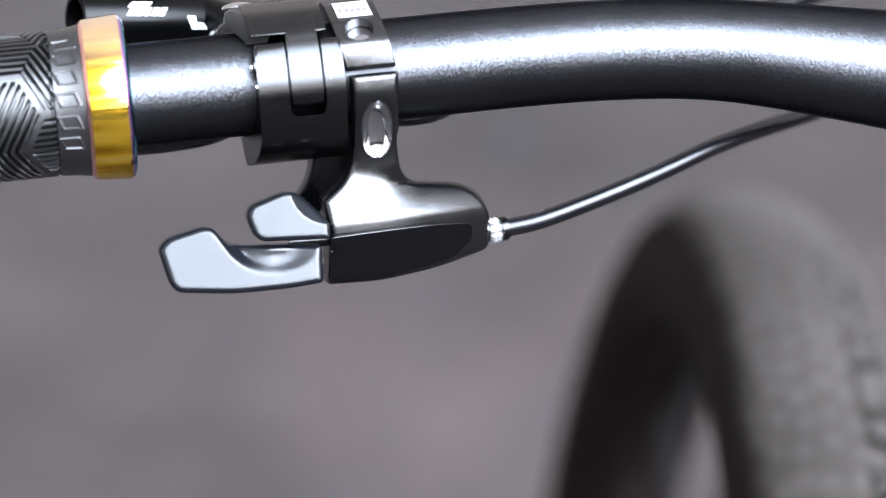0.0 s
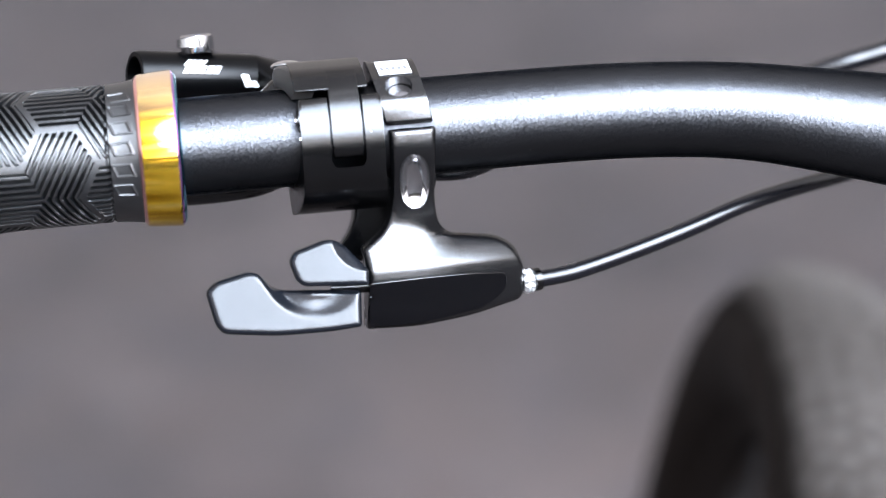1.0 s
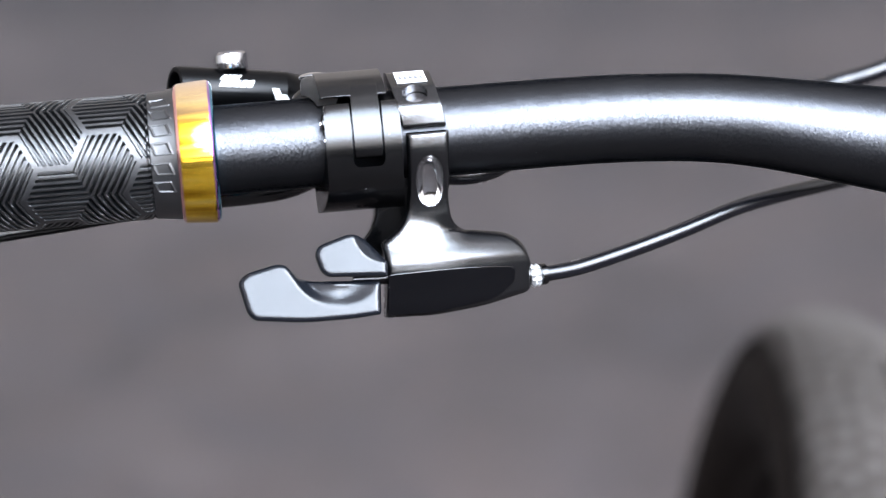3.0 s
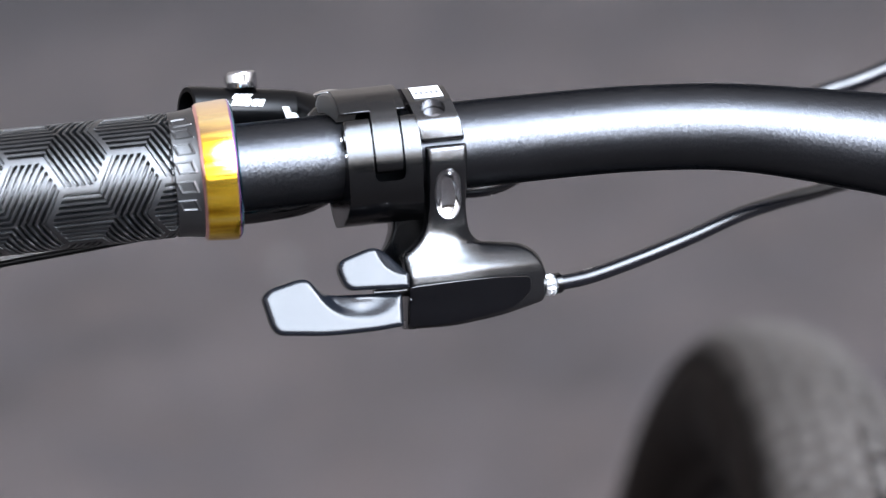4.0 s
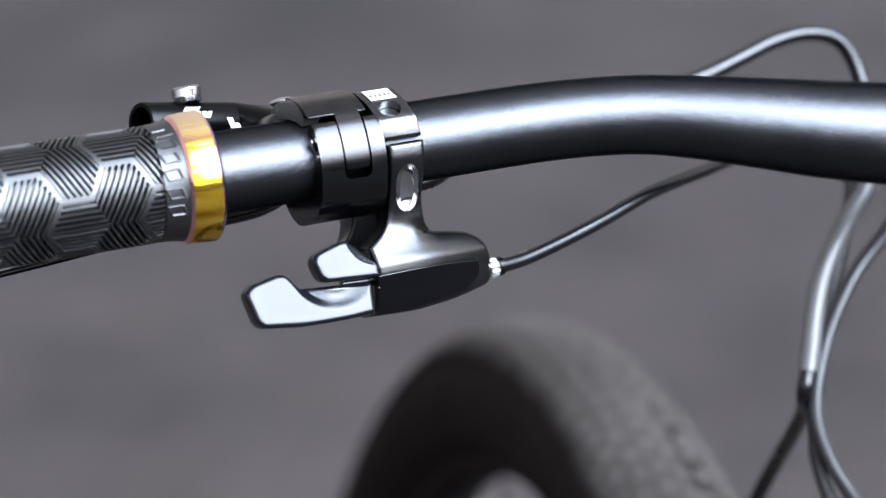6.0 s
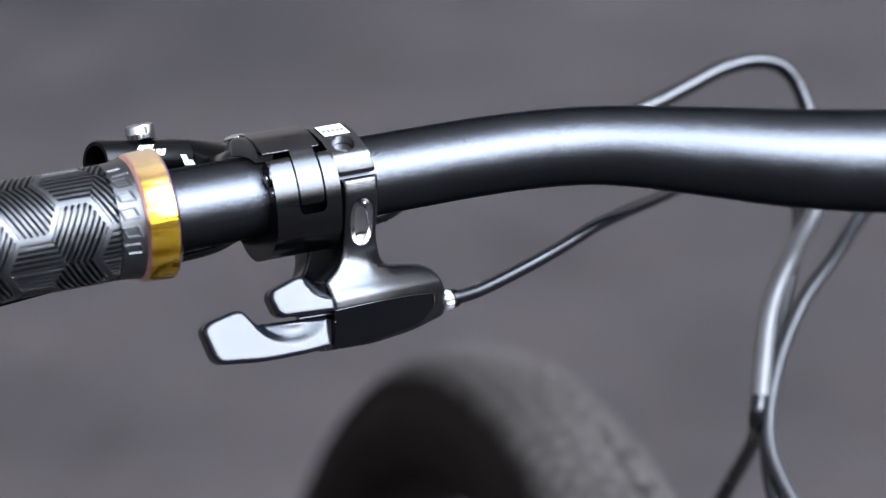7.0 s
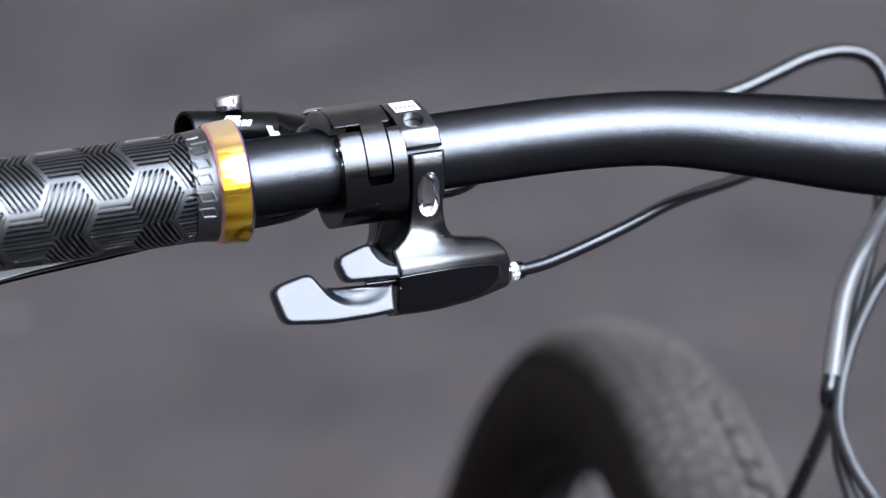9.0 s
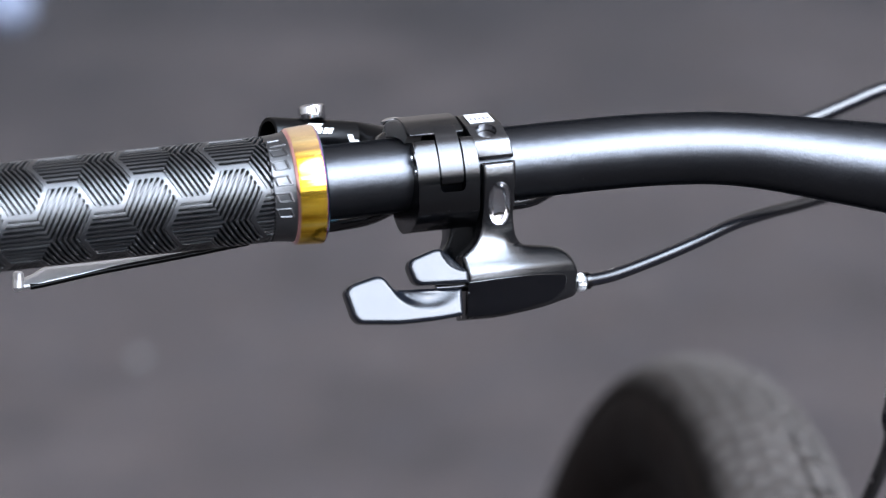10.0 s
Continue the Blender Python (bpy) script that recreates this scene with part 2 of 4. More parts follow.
def ground_material():
    """Dark worn ground: brown and blue-grey patches of two sizes, grit and bump."""
    m = bpy.data.materials.new("worn_asphalt")
    m.use_nodes = True
    nt = m.node_tree
    b = nt.nodes["Principled BSDF"]
    b.inputs["Roughness"].default_value = 0.9
    b.inputs["Specular IOR Level"].default_value = 0.2
    tc = nt.nodes.new("ShaderNodeTexCoord")

    def noise_at(scale, detail):
        n = nt.nodes.new("ShaderNodeTexNoise")
        n.inputs["Scale"].default_value, n.inputs["Detail"].default_value = scale, detail
        nt.links.new(tc.outputs["Object"], n.inputs["Vector"])
        r = nt.nodes.new("ShaderNodeMapRange")
        r.inputs[1].default_value, r.inputs[2].default_value = 0.36, 0.64
        nt.links.new(n.outputs["Fac"], r.inputs[0])
        return r.outputs[0]

    def blend(fac, a, c):
        x = nt.nodes.new("ShaderNodeMix")
        x.data_type = "RGBA"
        nt.links.new(fac, x.inputs[0])
        for k, v in ((6, a), (7, c)):
            if isinstance(v, tuple):
                x.inputs[k].default_value = (*v, 1)
            else:
                nt.links.new(v, x.inputs[k])
        return x.outputs[2]

    hue = blend(noise_at(9.0, 2), (0.0381, 0.0290, 0.0263), (0.0299, 0.0254, 0.0259))
    tone = blend(noise_at(4.0, 4), (0.0179, 0.0147, 0.0140), (0.0482, 0.0389, 0.0368))
    both = blend(noise_at(11.0, 2), hue, tone)
    grit = blend(noise_at(160.0, 4), (0.0116, 0.0100, 0.0100), (0.0354, 0.0305, 0.0299))
    mixer = nt.nodes.new("ShaderNodeMix")
    mixer.data_type = "RGBA"
    mixer.inputs[0].default_value = 0.35
    nt.links.new(both, mixer.inputs[6])
    nt.links.new(grit, mixer.inputs[7])
    # a darker colour towards the far side, beyond an uneven edge
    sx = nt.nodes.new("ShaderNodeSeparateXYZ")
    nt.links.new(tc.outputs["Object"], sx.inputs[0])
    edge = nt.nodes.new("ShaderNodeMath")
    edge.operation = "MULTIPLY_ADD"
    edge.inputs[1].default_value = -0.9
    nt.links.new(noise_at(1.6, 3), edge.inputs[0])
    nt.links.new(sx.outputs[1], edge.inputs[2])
    far_fade = nt.nodes.new("ShaderNodeMapRange")
    far_fade.interpolation_type = "SMOOTHSTEP"
    far_fade.inputs[1].default_value, far_fade.inputs[2].default_value = 2.1, 3.4
    nt.links.new(edge.outputs[0], far_fade.inputs[0])
    far_tone = nt.nodes.new("ShaderNodeMix")
    far_tone.data_type, far_tone.blend_type = "RGBA", "MULTIPLY"
    far_tone.inputs[7].default_value = (0.48, 0.50, 0.53, 1)
    nt.links.new(far_fade.outputs[0], far_tone.inputs[0])
    nt.links.new(mixer.outputs[2], far_tone.inputs[6])
    # a paler patch with a ragged edge
    mp = nt.nodes.new("ShaderNodeMapping")
    mp.inputs["Location"].default_value, mp.inputs["Scale"].default_value = (-0.60, -4.1, 0), (1.8, 2.9, 1)
    nt.links.new(tc.outputs["Object"], mp.inputs[0])
    far = nt.nodes.new("ShaderNodeVectorMath")
    far.operation = "LENGTH"
    nt.links.new(mp.outputs[0], far.inputs[0])
    rag = nt.nodes.new("ShaderNodeMath")
    rag.operation = "MULTIPLY_ADD"
    rag.inputs[1].default_value = 0.55
    nt.links.new(noise_at(6.0, 4), rag.inputs[0])
    nt.links.new(far.outputs["Value"], rag.inputs[2])
    pale_fade = nt.nodes.new("ShaderNodeMapRange")
    pale_fade.interpolation_type = "SMOOTHSTEP"
    pale_fade.inputs[1].default_value, pale_fade.inputs[2].default_value = 1.45, 0.45
    nt.links.new(rag.outputs[0], pale_fade.inputs[0])
    pale_tone = nt.nodes.new("ShaderNodeMix")
    pale_tone.data_type, pale_tone.blend_type = "RGBA", "MULTIPLY"
    pale_tone.clamp_result = False
    pale_tone.inputs[7].default_value = (1.42, 1.38, 1.36, 1)
    nt.links.new(pale_fade.outputs[0], pale_tone.inputs[0])
    nt.links.new(far_tone.outputs[2], pale_tone.inputs[6])
    nt.links.new(pale_tone.outputs[2], b.inputs["Base Color"])
    bu = nt.nodes.new("ShaderNodeBump")
    bu.inputs["Strength"].default_value, bu.inputs["Distance"].default_value = 0.5, 0.004
    nt.links.new(noise_at(160.0, 4), bu.inputs["Height"])
    nt.links.new(bu.outputs[0], b.inputs["Normal"])
    return m


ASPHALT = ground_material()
PEBBLE = mat("pale_grit_stone", (0.075, 0.070, 0.067), 0.8, 0.0, 0.3, 400, 0.5, 90, tint=(0.13, 0.124, 0.12))
ROCK = mat("pale_blue_grey_stone", (0.08, 0.09, 0.12), 0.8, 0.0, 0.4, 200, 0.4, 30, tint=(0.11, 0.125, 0.17))


# ---- the bar's own frame: x along the bar in cm, u up and w towards the rider, both across it ----
ZB = 0.9127
BAR = pose(0, 0, ZB, -23)


def P(x, u, w):
    return Vector((x * 0.01, -w * 0.01, u * 0.01))


def part(name, bm, material, parent, label="", m=BAR, smooth=True):
    """Links a bmesh (or a ready mesh) as one mesh object under a thing or a part."""
    if isinstance(bm, bpy.types.Mesh):
        me = bm
    else:
        bmesh.ops.recalc_face_normals(bm, faces=bm.faces)
        me = bpy.data.meshes.new(name)
        bm.to_mesh(me)
        bm.free()
    for one in material if isinstance(material, (list, tuple)) else [material]:
        me.materials.append(one)
    if smooth:
        me.polygons.foreach_set("use_smooth", [True] * len(me.polygons))
        me.set_sharp_from_angle(angle=radians(38))
    ob = new(name, me)
    if parent:
        bpy.context.view_layer.update()
        ob.parent = parent
        ob.matrix_basis = WORLD[parent.name].inverted() @ m
    else:
        ob.matrix_basis = m
    WORLD[ob.name] = m
    if label:
        tagged(ob, label)
    return ob


WORLD = {}


def catmull(pts, n=8, closed=False):
    """Points of any dimension on a smooth curve through the given ones."""
    p = [np.array(q, float) for q in pts]
    out = []
    count = len(p) if closed else len(p) - 1
    for i in range(count):
        a, b, c, d = (p[(i + k) % len(p)] if closed else p[min(max(i + k, 0), len(p) - 1)] for k in (-1, 0, 1, 2))
        for s in range(n):
            t = s / n
            out.append(0.5 * (2 * b + (c - a) * t + (2 * a - 5 * b + 4 * c - d) * t * t + (3 * b - a - 3 * c + d) * t ** 3))
    if not closed:
        out.append(p[-1])
    return out


def tube(path, radii, seg=24, cap=True, bm=None, flat=1.0):
    """A round tube along a line of Vectors."""
    bm = bm or bmesh.new()
    path = [Vector(q) for q in path]
    radii = [float(r) for r in radii] if isinstance(radii, (list, tuple)) else [radii] * len(path)
    side, rings = None, []
    for i, q in enumerate(path):
        d = (path[min(i + 1, len(path) - 1)] - path[max(i - 1, 0)]).normalized()
        if side is None:
            side = d.orthogonal().normalized()
        side = (side - d * side.dot(d)).normalized()
        other = d.cross(side)
        rings.append([bm.verts.new(q + radii[i] * (math.cos(a) * side + flat * math.sin(a) * other)) for a in (2 * math.pi * k / seg for k in range(seg))])
    for r, s in zip(rings, rings[1:]):
        for k in range(seg):
            bm.faces.new((r[k], r[(k + 1) % seg], s[(k + 1) % seg], s[k]))
    if cap:
        bm.faces.new(rings[0][::-1])
        bm.faces.new(rings[-1])
    return bm


def lathe(profile, seg=96, centre=(0, 0), bm=None, a0=0.0, a1=360.0):
    """A profile of (x, r) in cm turned about the bar; angles from w towards u. A part turn is closed at its ends by the profile."""
    bm = bm or bmesh.new()
    whole = a1 - a0 >= 359.9
    n = seg if whole else seg + 1
    rings = []
    for k in range(n):
        a = radians(a0 + (a1 - a0) * k / seg)
        rings.append([bm.verts.new(P(x, centre[0] + r * math.sin(a), centre[1] + r * math.cos(a))) for x, r in profile])
    m = len(profile)
    for k in range(n if whole else n - 1):
        r, s = rings[k], rings[(k + 1) % n]
        for i in range(m - 1):
            bm.faces.new((r[i], r[i + 1], s[i + 1], s[i]))
        if not whole:
            bm.faces.new((r[m - 1], r[0], s[0], s[m - 1]))
    if not whole:
        bm.faces.new(rings[0])
        bm.faces.new(rings[-1][::-1])
    return bm


def band(x0, x1, r0, r1, a0=0.0, a1=360.0, edge=0.06, seg=64):
    """A clamp band with softened edges."""
    e = edge
    prof = [(x0, r0), (x0, r1 - e), (x0 + 0.3 * e, r1 - 0.3 * e), (x0 + e, r1), (x1 - e, r1), (x1 - 0.3 * e, r1 - 0.3 * e), (x1, r1 - e), (x1, r0)]
    if a1 - a0 >= 359.9:
        prof.append((x0, r0))
    return lathe(prof, seg, a0=a0, a1=a1)


def slab(outline, w0, w1, edge=0.08, segs=3, shift=None, bm=None):
    """An (x, u) outline with thickness from w0 (back) to w1 (front), rounded at its rims; shift(x, u, w) gives a new place."""
    bm = bm or bmesh.new()
    back = [bm.verts.new(P(x, u, w0)) for x, u in outline]
    front = [bm.verts.new(P(x, u, w1)) for x, u in outline]
    fb, ff = bm.faces.new(back[::-1]), bm.faces.new(front)
    n = len(outline)
    for i in range(n):
        bm.faces.new((back[i], back[(i + 1) % n], front[(i + 1) % n], front[i]))
    if edge:
        rims = list(ff.edges) + list(fb.edges)
        bmesh.ops.bevel(bm, geom=rims, offset=edge * 0.01, segments=segs, profile=0.5, affect="EDGES", clamp_overlap=True)
    if shift:
        bmesh.ops.triangulate(bm, faces=[f for f in bm.faces if len(f.verts) > 4])
        bmesh.ops.subdivide_edges(bm, edges=bm.edges, cuts=1)
        for v in bm.verts:
            x, u, w = v.co.x * 100, v.co.z * 100, -v.co.y * 100
            v.co = P(*shift(x, u, w))
    return bm


def rounded(poly, r=0.1, n=4):
    """A polygon with its corners rounded by arcs of about radius r (or one radius a corner)."""
    out, m = [], len(poly)
    for i, q in enumerate(poly):
        a, b, c = (np.array(poly[(i + k) % m], float) for k in (-1, 0, 1))
        rr = r[i] if isinstance(r, (list, tuple)) else r
        d0, d1 = a - b, c - b
        l0, l1 = np.linalg.norm(d0), np.linalg.norm(d1)
        k = min(rr, 0.48 * l0, 0.48 * l1)
        p0, p1 = b + d0 / l0 * k, b + d1 / l1 * k
        for s in range(n + 1):
            t = s / n
            out.append(tuple((1 - t) ** 2 * p0 + 2 * t * (1 - t) * b + t * t * p1))
    return out


def edge_distance(pts, poly):
    """The distance of points to a closed outline."""
    p, best = np.array(pts, float), None
    poly = np.array(poly, float)
    for a, b in zip(poly, np.roll(poly, -1, 0)):
        ab = b - a
        t = np.clip(((p - a) @ ab) / (ab @ ab + 1e-12), 0, 1)
        d = np.linalg.norm(p - (a + t[:, None] * ab), axis=1)
        best = d if best is None else np.minimum(best, d)
    return best


def relief(outline, front, back, soft=0.12, res=0.09):
    """A moulded body: an (x, u) outline whose front and back heights w are functions of x and u, with its rims rounded over."""
    loop = []
    for a, b in zip(outline, outline[1:] + outline[:1]):
        a, b = np.array(a, float), np.array(b, float)
        k = max(1, int(np.linalg.norm(b - a) / res))
        loop += [tuple(a + (b - a) * i / k) for i in range(k)]
    lo, hi = np.min(loop, 0), np.max(loop, 0)
    grid = [(x + (0.5 * res if j % 2 else 0), u) for j, u in enumerate(np.arange(lo[1], hi[1], res * 0.87)) for x in np.arange(lo[0], hi[0], res)]
    d = edge_distance(grid, loop)
    inner = [q for q, e in zip(grid, d) if e > soft + 0.4 * res]
    # rings close to the rim, so that its rounding is smooth
    lp = np.array(loop)
    tan = np.roll(lp, -1, 0) - np.roll(lp, 1, 0)
    nrm = np.stack([-tan[:, 1], tan[:, 0]], -1) / (np.linalg.norm(tan, axis=1)[:, None] + 1e-12)
    area = np.sum(lp[:, 0] * np.roll(lp[:, 1], -1) - np.roll(lp[:, 0], -1) * lp[:, 1])
    nrm = nrm if area > 0 else -nrm
    for part_way in (0.07, 0.22, 0.46, 0.74, 1.0):
        ring = lp + nrm * soft * part_way
        keep = edge_distance(ring, loop) > 0.97 * soft * part_way
        inner += [tuple(q) for q, ok in zip(ring, keep) if ok]
    cdt = delaunay_2d_cdt([Vector(q) for q in loop + inner], [(i, (i + 1) % len(loop)) for i in range(len(loop))], [], 1, 1e-6)
    vs, faces = [tuple(v) for v in cdt[0]], cdt[2]
    e = np.minimum(edge_distance(vs, loop) / soft, 1.0)
    drop = soft * (1 - np.sqrt(np.clip(1 - (1 - e) ** 2, 0, 1)))
    bm = bmesh.new()
    f = [bm.verts.new(P(x, u, front(x, u) - q)) for (x, u), q in zip(vs, drop)]
    g = [bm.verts.new(P(x, u, min(back(x, u) + q, front(x, u) - q - 0.02))) for (x, u), q in zip(vs, drop)]
    for t in faces:
        bm.faces.new([f[i] for i in t])
        bm.faces.new([g[i] for i in reversed(t)])
    edges = {}
    for t in faces:
        for i, j in zip(t, t[1:] + t[:1]):
            edges[(i, j)] = 1
    for i, j in edges:
        if (j, i) not in edges:
            bm.faces.new((f[j], f[i], g[i], g[j]))
    return bm


def prism(profile, x0, x1, edge=0.06, lean=None):
    """A (u, w) profile drawn along the bar from x0 to x1, with softened rims; lean(u, w) moves a point in x."""
    bm = bmesh.new()
    a = [bm.verts.new(P(x0, u, w)) for u, w in profile]
    b = [bm.verts.new(P(x1, u, w)) for u, w in profile]
    fa, fb = bm.faces.new(a[::-1]), bm.faces.new(b)
    n = len(profile)
    for i in range(n):
        bm.faces.new((a[i], a[(i + 1) % n], b[(i + 1) % n], b[i]))
    if edge:
        bmesh.ops.bevel(bm, geom=list(fa.edges) + list(fb.edges), offset=edge * 0.01, segments=3, profile=0.5, affect="EDGES", clamp_overlap=True)
    if lean:
        for v in bm.verts:
            v.co.x += lean(v.co.z * 100, -v.co.y * 100) * 0.01
    return bm


def arc(r, a0, a1, n=16):
    """Points (u, w) on a circle about the bar, angles from w towards u."""
    return [(r * math.sin(radians(a0 + (a1 - a0) * k / n)), r * math.cos(radians(a0 + (a1 - a0) * k / n))) for k in range(n + 1)]


def carved(bm, cutters):
    """A mesh with the cutters' bodies taken out of it."""
    def solid(b):
        bmesh.ops.recalc_face_normals(b, faces=b.faces)
        me = bpy.data.meshes.new("carved")
        b.to_mesh(me)
        b.free()
        return new("carved", me)
    ob = solid(bm)
    tools = [solid(c) for c in cutters]
    for t in tools:
        mod = ob.modifiers.new("cut", "BOOLEAN")
        mod.operation, mod.solver, mod.object = "DIFFERENCE", "EXACT", t
    bpy.context.view_layer.update()
    me = bpy.data.meshes.new_from_object(ob.evaluated_get(bpy.context.evaluated_depsgraph_get()))
    for o in [ob] + tools:
        bpy.data.objects.remove(o)
    return me


def ball(centre, radii, seg=24):
    bm = bmesh.new()
    bmesh.ops.create_uvsphere(bm, u_segments=seg, v_segments=seg // 2, radius=1.0)
    for v in bm.verts:
        v.co = P(centre[0] + v.co.x * radii[0], centre[1] + v.co.z * radii[1], centre[2] - v.co.y * radii[2])
    return bm


# ---- ground ----
bm = bmesh.new()
bmesh.ops.create_grid(bm, x_segments=60, y_segments=60, size=60)
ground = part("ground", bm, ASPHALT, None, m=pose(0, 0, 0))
tagged(ground, "worn grey-brown asphalt ground with faint lighter patches", "ground", kind="structure")

# loose pale grit on the asphalt
rng = random.Random(11)
bm = bmesh.new()
for k in range(110):
    c = Vector((rng.uniform(-1.2, 3.2), rng.uniform(0.9, 5.2), 0.0))
    r = rng.choice((0.002, 0.003, 0.003, 0.004, 0.006))
    top = bm.verts.new(c + Vector((rng.uniform(-0.3, 0.3) * r, rng.uniform(-0.3, 0.3) * r, r * 0.9)))
    ring = [bm.verts.new(c + Vector((r * rng.uniform(0.7, 1.2) * math.cos(a), r * rng.uniform(0.7, 1.2) * math.sin(a), -0.0005))) for a in (2 * math.pi * i / 6 for i in range(6))]
    for i in range(6):
        bm.faces.new((ring[i], ring[(i + 1) % 6], top))
grit = part("grit", bm, PEBBLE, None, m=pose(0, 0, 0))
tagged(grit, "scattered pale grit lying on the asphalt", "grit", kind="stuff")


def stone_shape(name, size, material, m, label):
    """An uneven rounded stone that lies on the ground."""
    bm = bmesh.new()
    bmesh.ops.create_icosphere(bm, subdivisions=3, radius=1.0)
    for v in bm.verts:
        v.co = Vector((v.co.x * size[0], v.co.y * size[1], v.co.z * size[2])) * (1 + 0.18 * noise.noise(v.co * 1.7))
    return tagged(part(name, bm, material, None, m=m), label, "stone")


stone_shape("stone", (0.052, 0.05, 0.042), ROCK, pose(0.172, 3.84, 0.035), "pale blue-grey stone lying on dark asphalt")
stone_shape("pebble", (0.008, 0.007, 0.006), PEBBLE, pose(0.158, 2.21, 0.005), "small pale pebble lying on dark asphalt")

# added unseen dark wall past the view; keeps the sky ahead off the bike
bm = bmesh.new()
bmesh.ops.create_cube(bm, size=1.0)
for v in bm.verts:
    v.co = Vector((v.co.x * 60, v.co.y * 0.4, v.co.z * 15))
wall = part("unseen_wall_north", bm, CONCRETE, None, m=pose(0, 9.2, 7.5))
tagged(wall, "unseen dark wall added to block the sky ahead", "wall", kind="structure")

# low unseen wall added behind the camera, for a dark line in reflections
bm = bmesh.new()
bmesh.ops.create_cube(bm, size=1.0)
for v in bm.verts:
    v.co = Vector((v.co.x * 60, v.co.y * 0.3, v.co.z * 2.1))
wall = part("unseen_wall_south", bm, CONCRETE, None, m=pose(0, -9.0, 1.05))
tagged(wall, "low unseen brown wall added behind the camera for reflections", "wall", kind="structure")

# ---- the bicycle ----
WHEEL_C, AXLE = Vector((0.1153, 0.2259, 0.3620)), Vector((0.9767, -0.1476, -0.1556)).normalized()
bike = new("bicycle")
bike.location = (WHEEL_C.x, WHEEL_C.y, 0)
WORLD["bicycle"] = pose(WHEEL_C.x, WHEEL_C.y, 0)
tagged(bike, "black mountain bike with flat handlebar standing on asphalt", "bicycle")

# handlebar
line = catmull([(-19, 0, 0, 1.11), (-10, 0, 0, 1.11), (0, 0, 0, 1.11), (4, -0.01, 0, 1.10), (6.2, -0.11, 0, 1.10), (7.8, -0.28, -0.05, 1.12), (9.4, -0.58, -0.15, 1.18), (11.6, -1.07, -0.3, 1.31), (14, -1.64, -0.35, 1.44),
                (17, -2.25, -0.2, 1.54), (20, -2.7, 0.1, 1.59), (24, -3.0, 0.6, 1.59), (30, -3.1, 1.4, 1.59)], 6)
bar = part("handlebar", tube([P(*q[:3]) for q in line], [q[3] * 0.01 for q in line], 64), ANODISED, bike, "black anodised alloy riser handlebar with fine sparkling grain")

cam.data.dof.focus_object = bar       # the lens stays focused on the bar beside the remote

# ---- grip: rubber sleeve with hexagons of slanting slots, cut into a fine surface ----
GX0, GX1, GR = -19.0, -6.02, 1.557
nx, na = 640, 960
xs = np.linspace(GX0, GX1, nx)
an = np.linspace(0, 360, na, endpoint=False)
XX, AA = np.meshgrid(xs, an, indexing="ij")
HX, SIDE = 1.235, 0.823               # column pitch and half width of a hexagon
ARC = math.pi * GR / 180              # cm to a degree
depth = np.zeros_like(XX)
col = np.round((XX + 7.75) / HX)
best = np.full(XX.shape, 1e9)
CX, CA, KIND = np.zeros_like(XX), np.zeros_like(XX), np.zeros_like(XX)
for dc in (-1, 0, 1):
    c = col + dc
    cx = -7.75 + HX * c
    odd = np.mod(c, 2)
    base = np.where(odd == 1, 23.0, -7.0)
    k = np.round((AA - base) / 60)
    ca = base + 60 * k
    dx, da = XX - cx, (AA - ca) * ARC
    hexd = np.maximum(np.abs(da) / 0.815, (np.abs(dx) / SIDE + np.abs(da) / 0.815 * 0.5))
    near = hexd < best
    kind = np.mod(np.where(odd == 1, 2 - k, 1 - k), 3)
    best = np.where(near, hexd, best)
    CX, CA, KIND = np.where(near, cx, CX), np.where(near, ca, CA), np.where(near, kind, KIND)
dx, da = XX - CX, (AA - CA) * ARC
# how far inside each of the six edges, in cm
h, w6 = 0.815, SIDE
ln = math.hypot(h, w6 / 2)
e_top, e_bot = h - da, h + da
e_ur = (w6 * h - (h * dx + w6 / 2 * da)) / ln
e_lr = (w6 * h - (h * dx - w6 / 2 * da)) / ln
e_ul = (w6 * h - (-h * dx + w6 / 2 * da)) / ln
e_ll = (w6 * h - (-h * dx - w6 / 2 * da)) / ln
# kind 0: level slots, 1: rising, 2: falling; slots run on across some edges and stop at a land on the others
lands = {0: (e_top, e_bot, e_ul, e_ll), 1: (e_top, e_ur, e_lr, e_ul), 2: (e_bot, e_ll, e_lr, e_ur)}
dirs = {0: da, 1: (h * dx - w6 / 2 * da) / ln, 2: (h * dx + w6 / 2 * da) / ln}
PITCH = 0.151
for kind in (0, 1, 2):
    inside = np.minimum.reduce(lands[kind]) - 0.075
    s = np.abs(np.mod(dirs[kind] / PITCH, 1.0) - 0.5) * PITCH
    slot = np.clip((0.041 - s) / 0.008, 0, 1) * np.clip(inside / 0.02, 0, 1)
    depth = np.where(KIND == kind, slot * 0.24, depth)
depth *= (XX < -6.66) * (XX > GX0 + 0.4)
rad = GR - depth
# plain collar of rubber beside the ring, with raised bars where a mark is moulded
flare = np.clip((XX + 6.72) / 0.7, 0, 1)
rad = rad + 0.07 * flare ** 2 - 0.05 * np.clip(1 - np.abs(XX + 6.70) / 0.05, 0, 1)
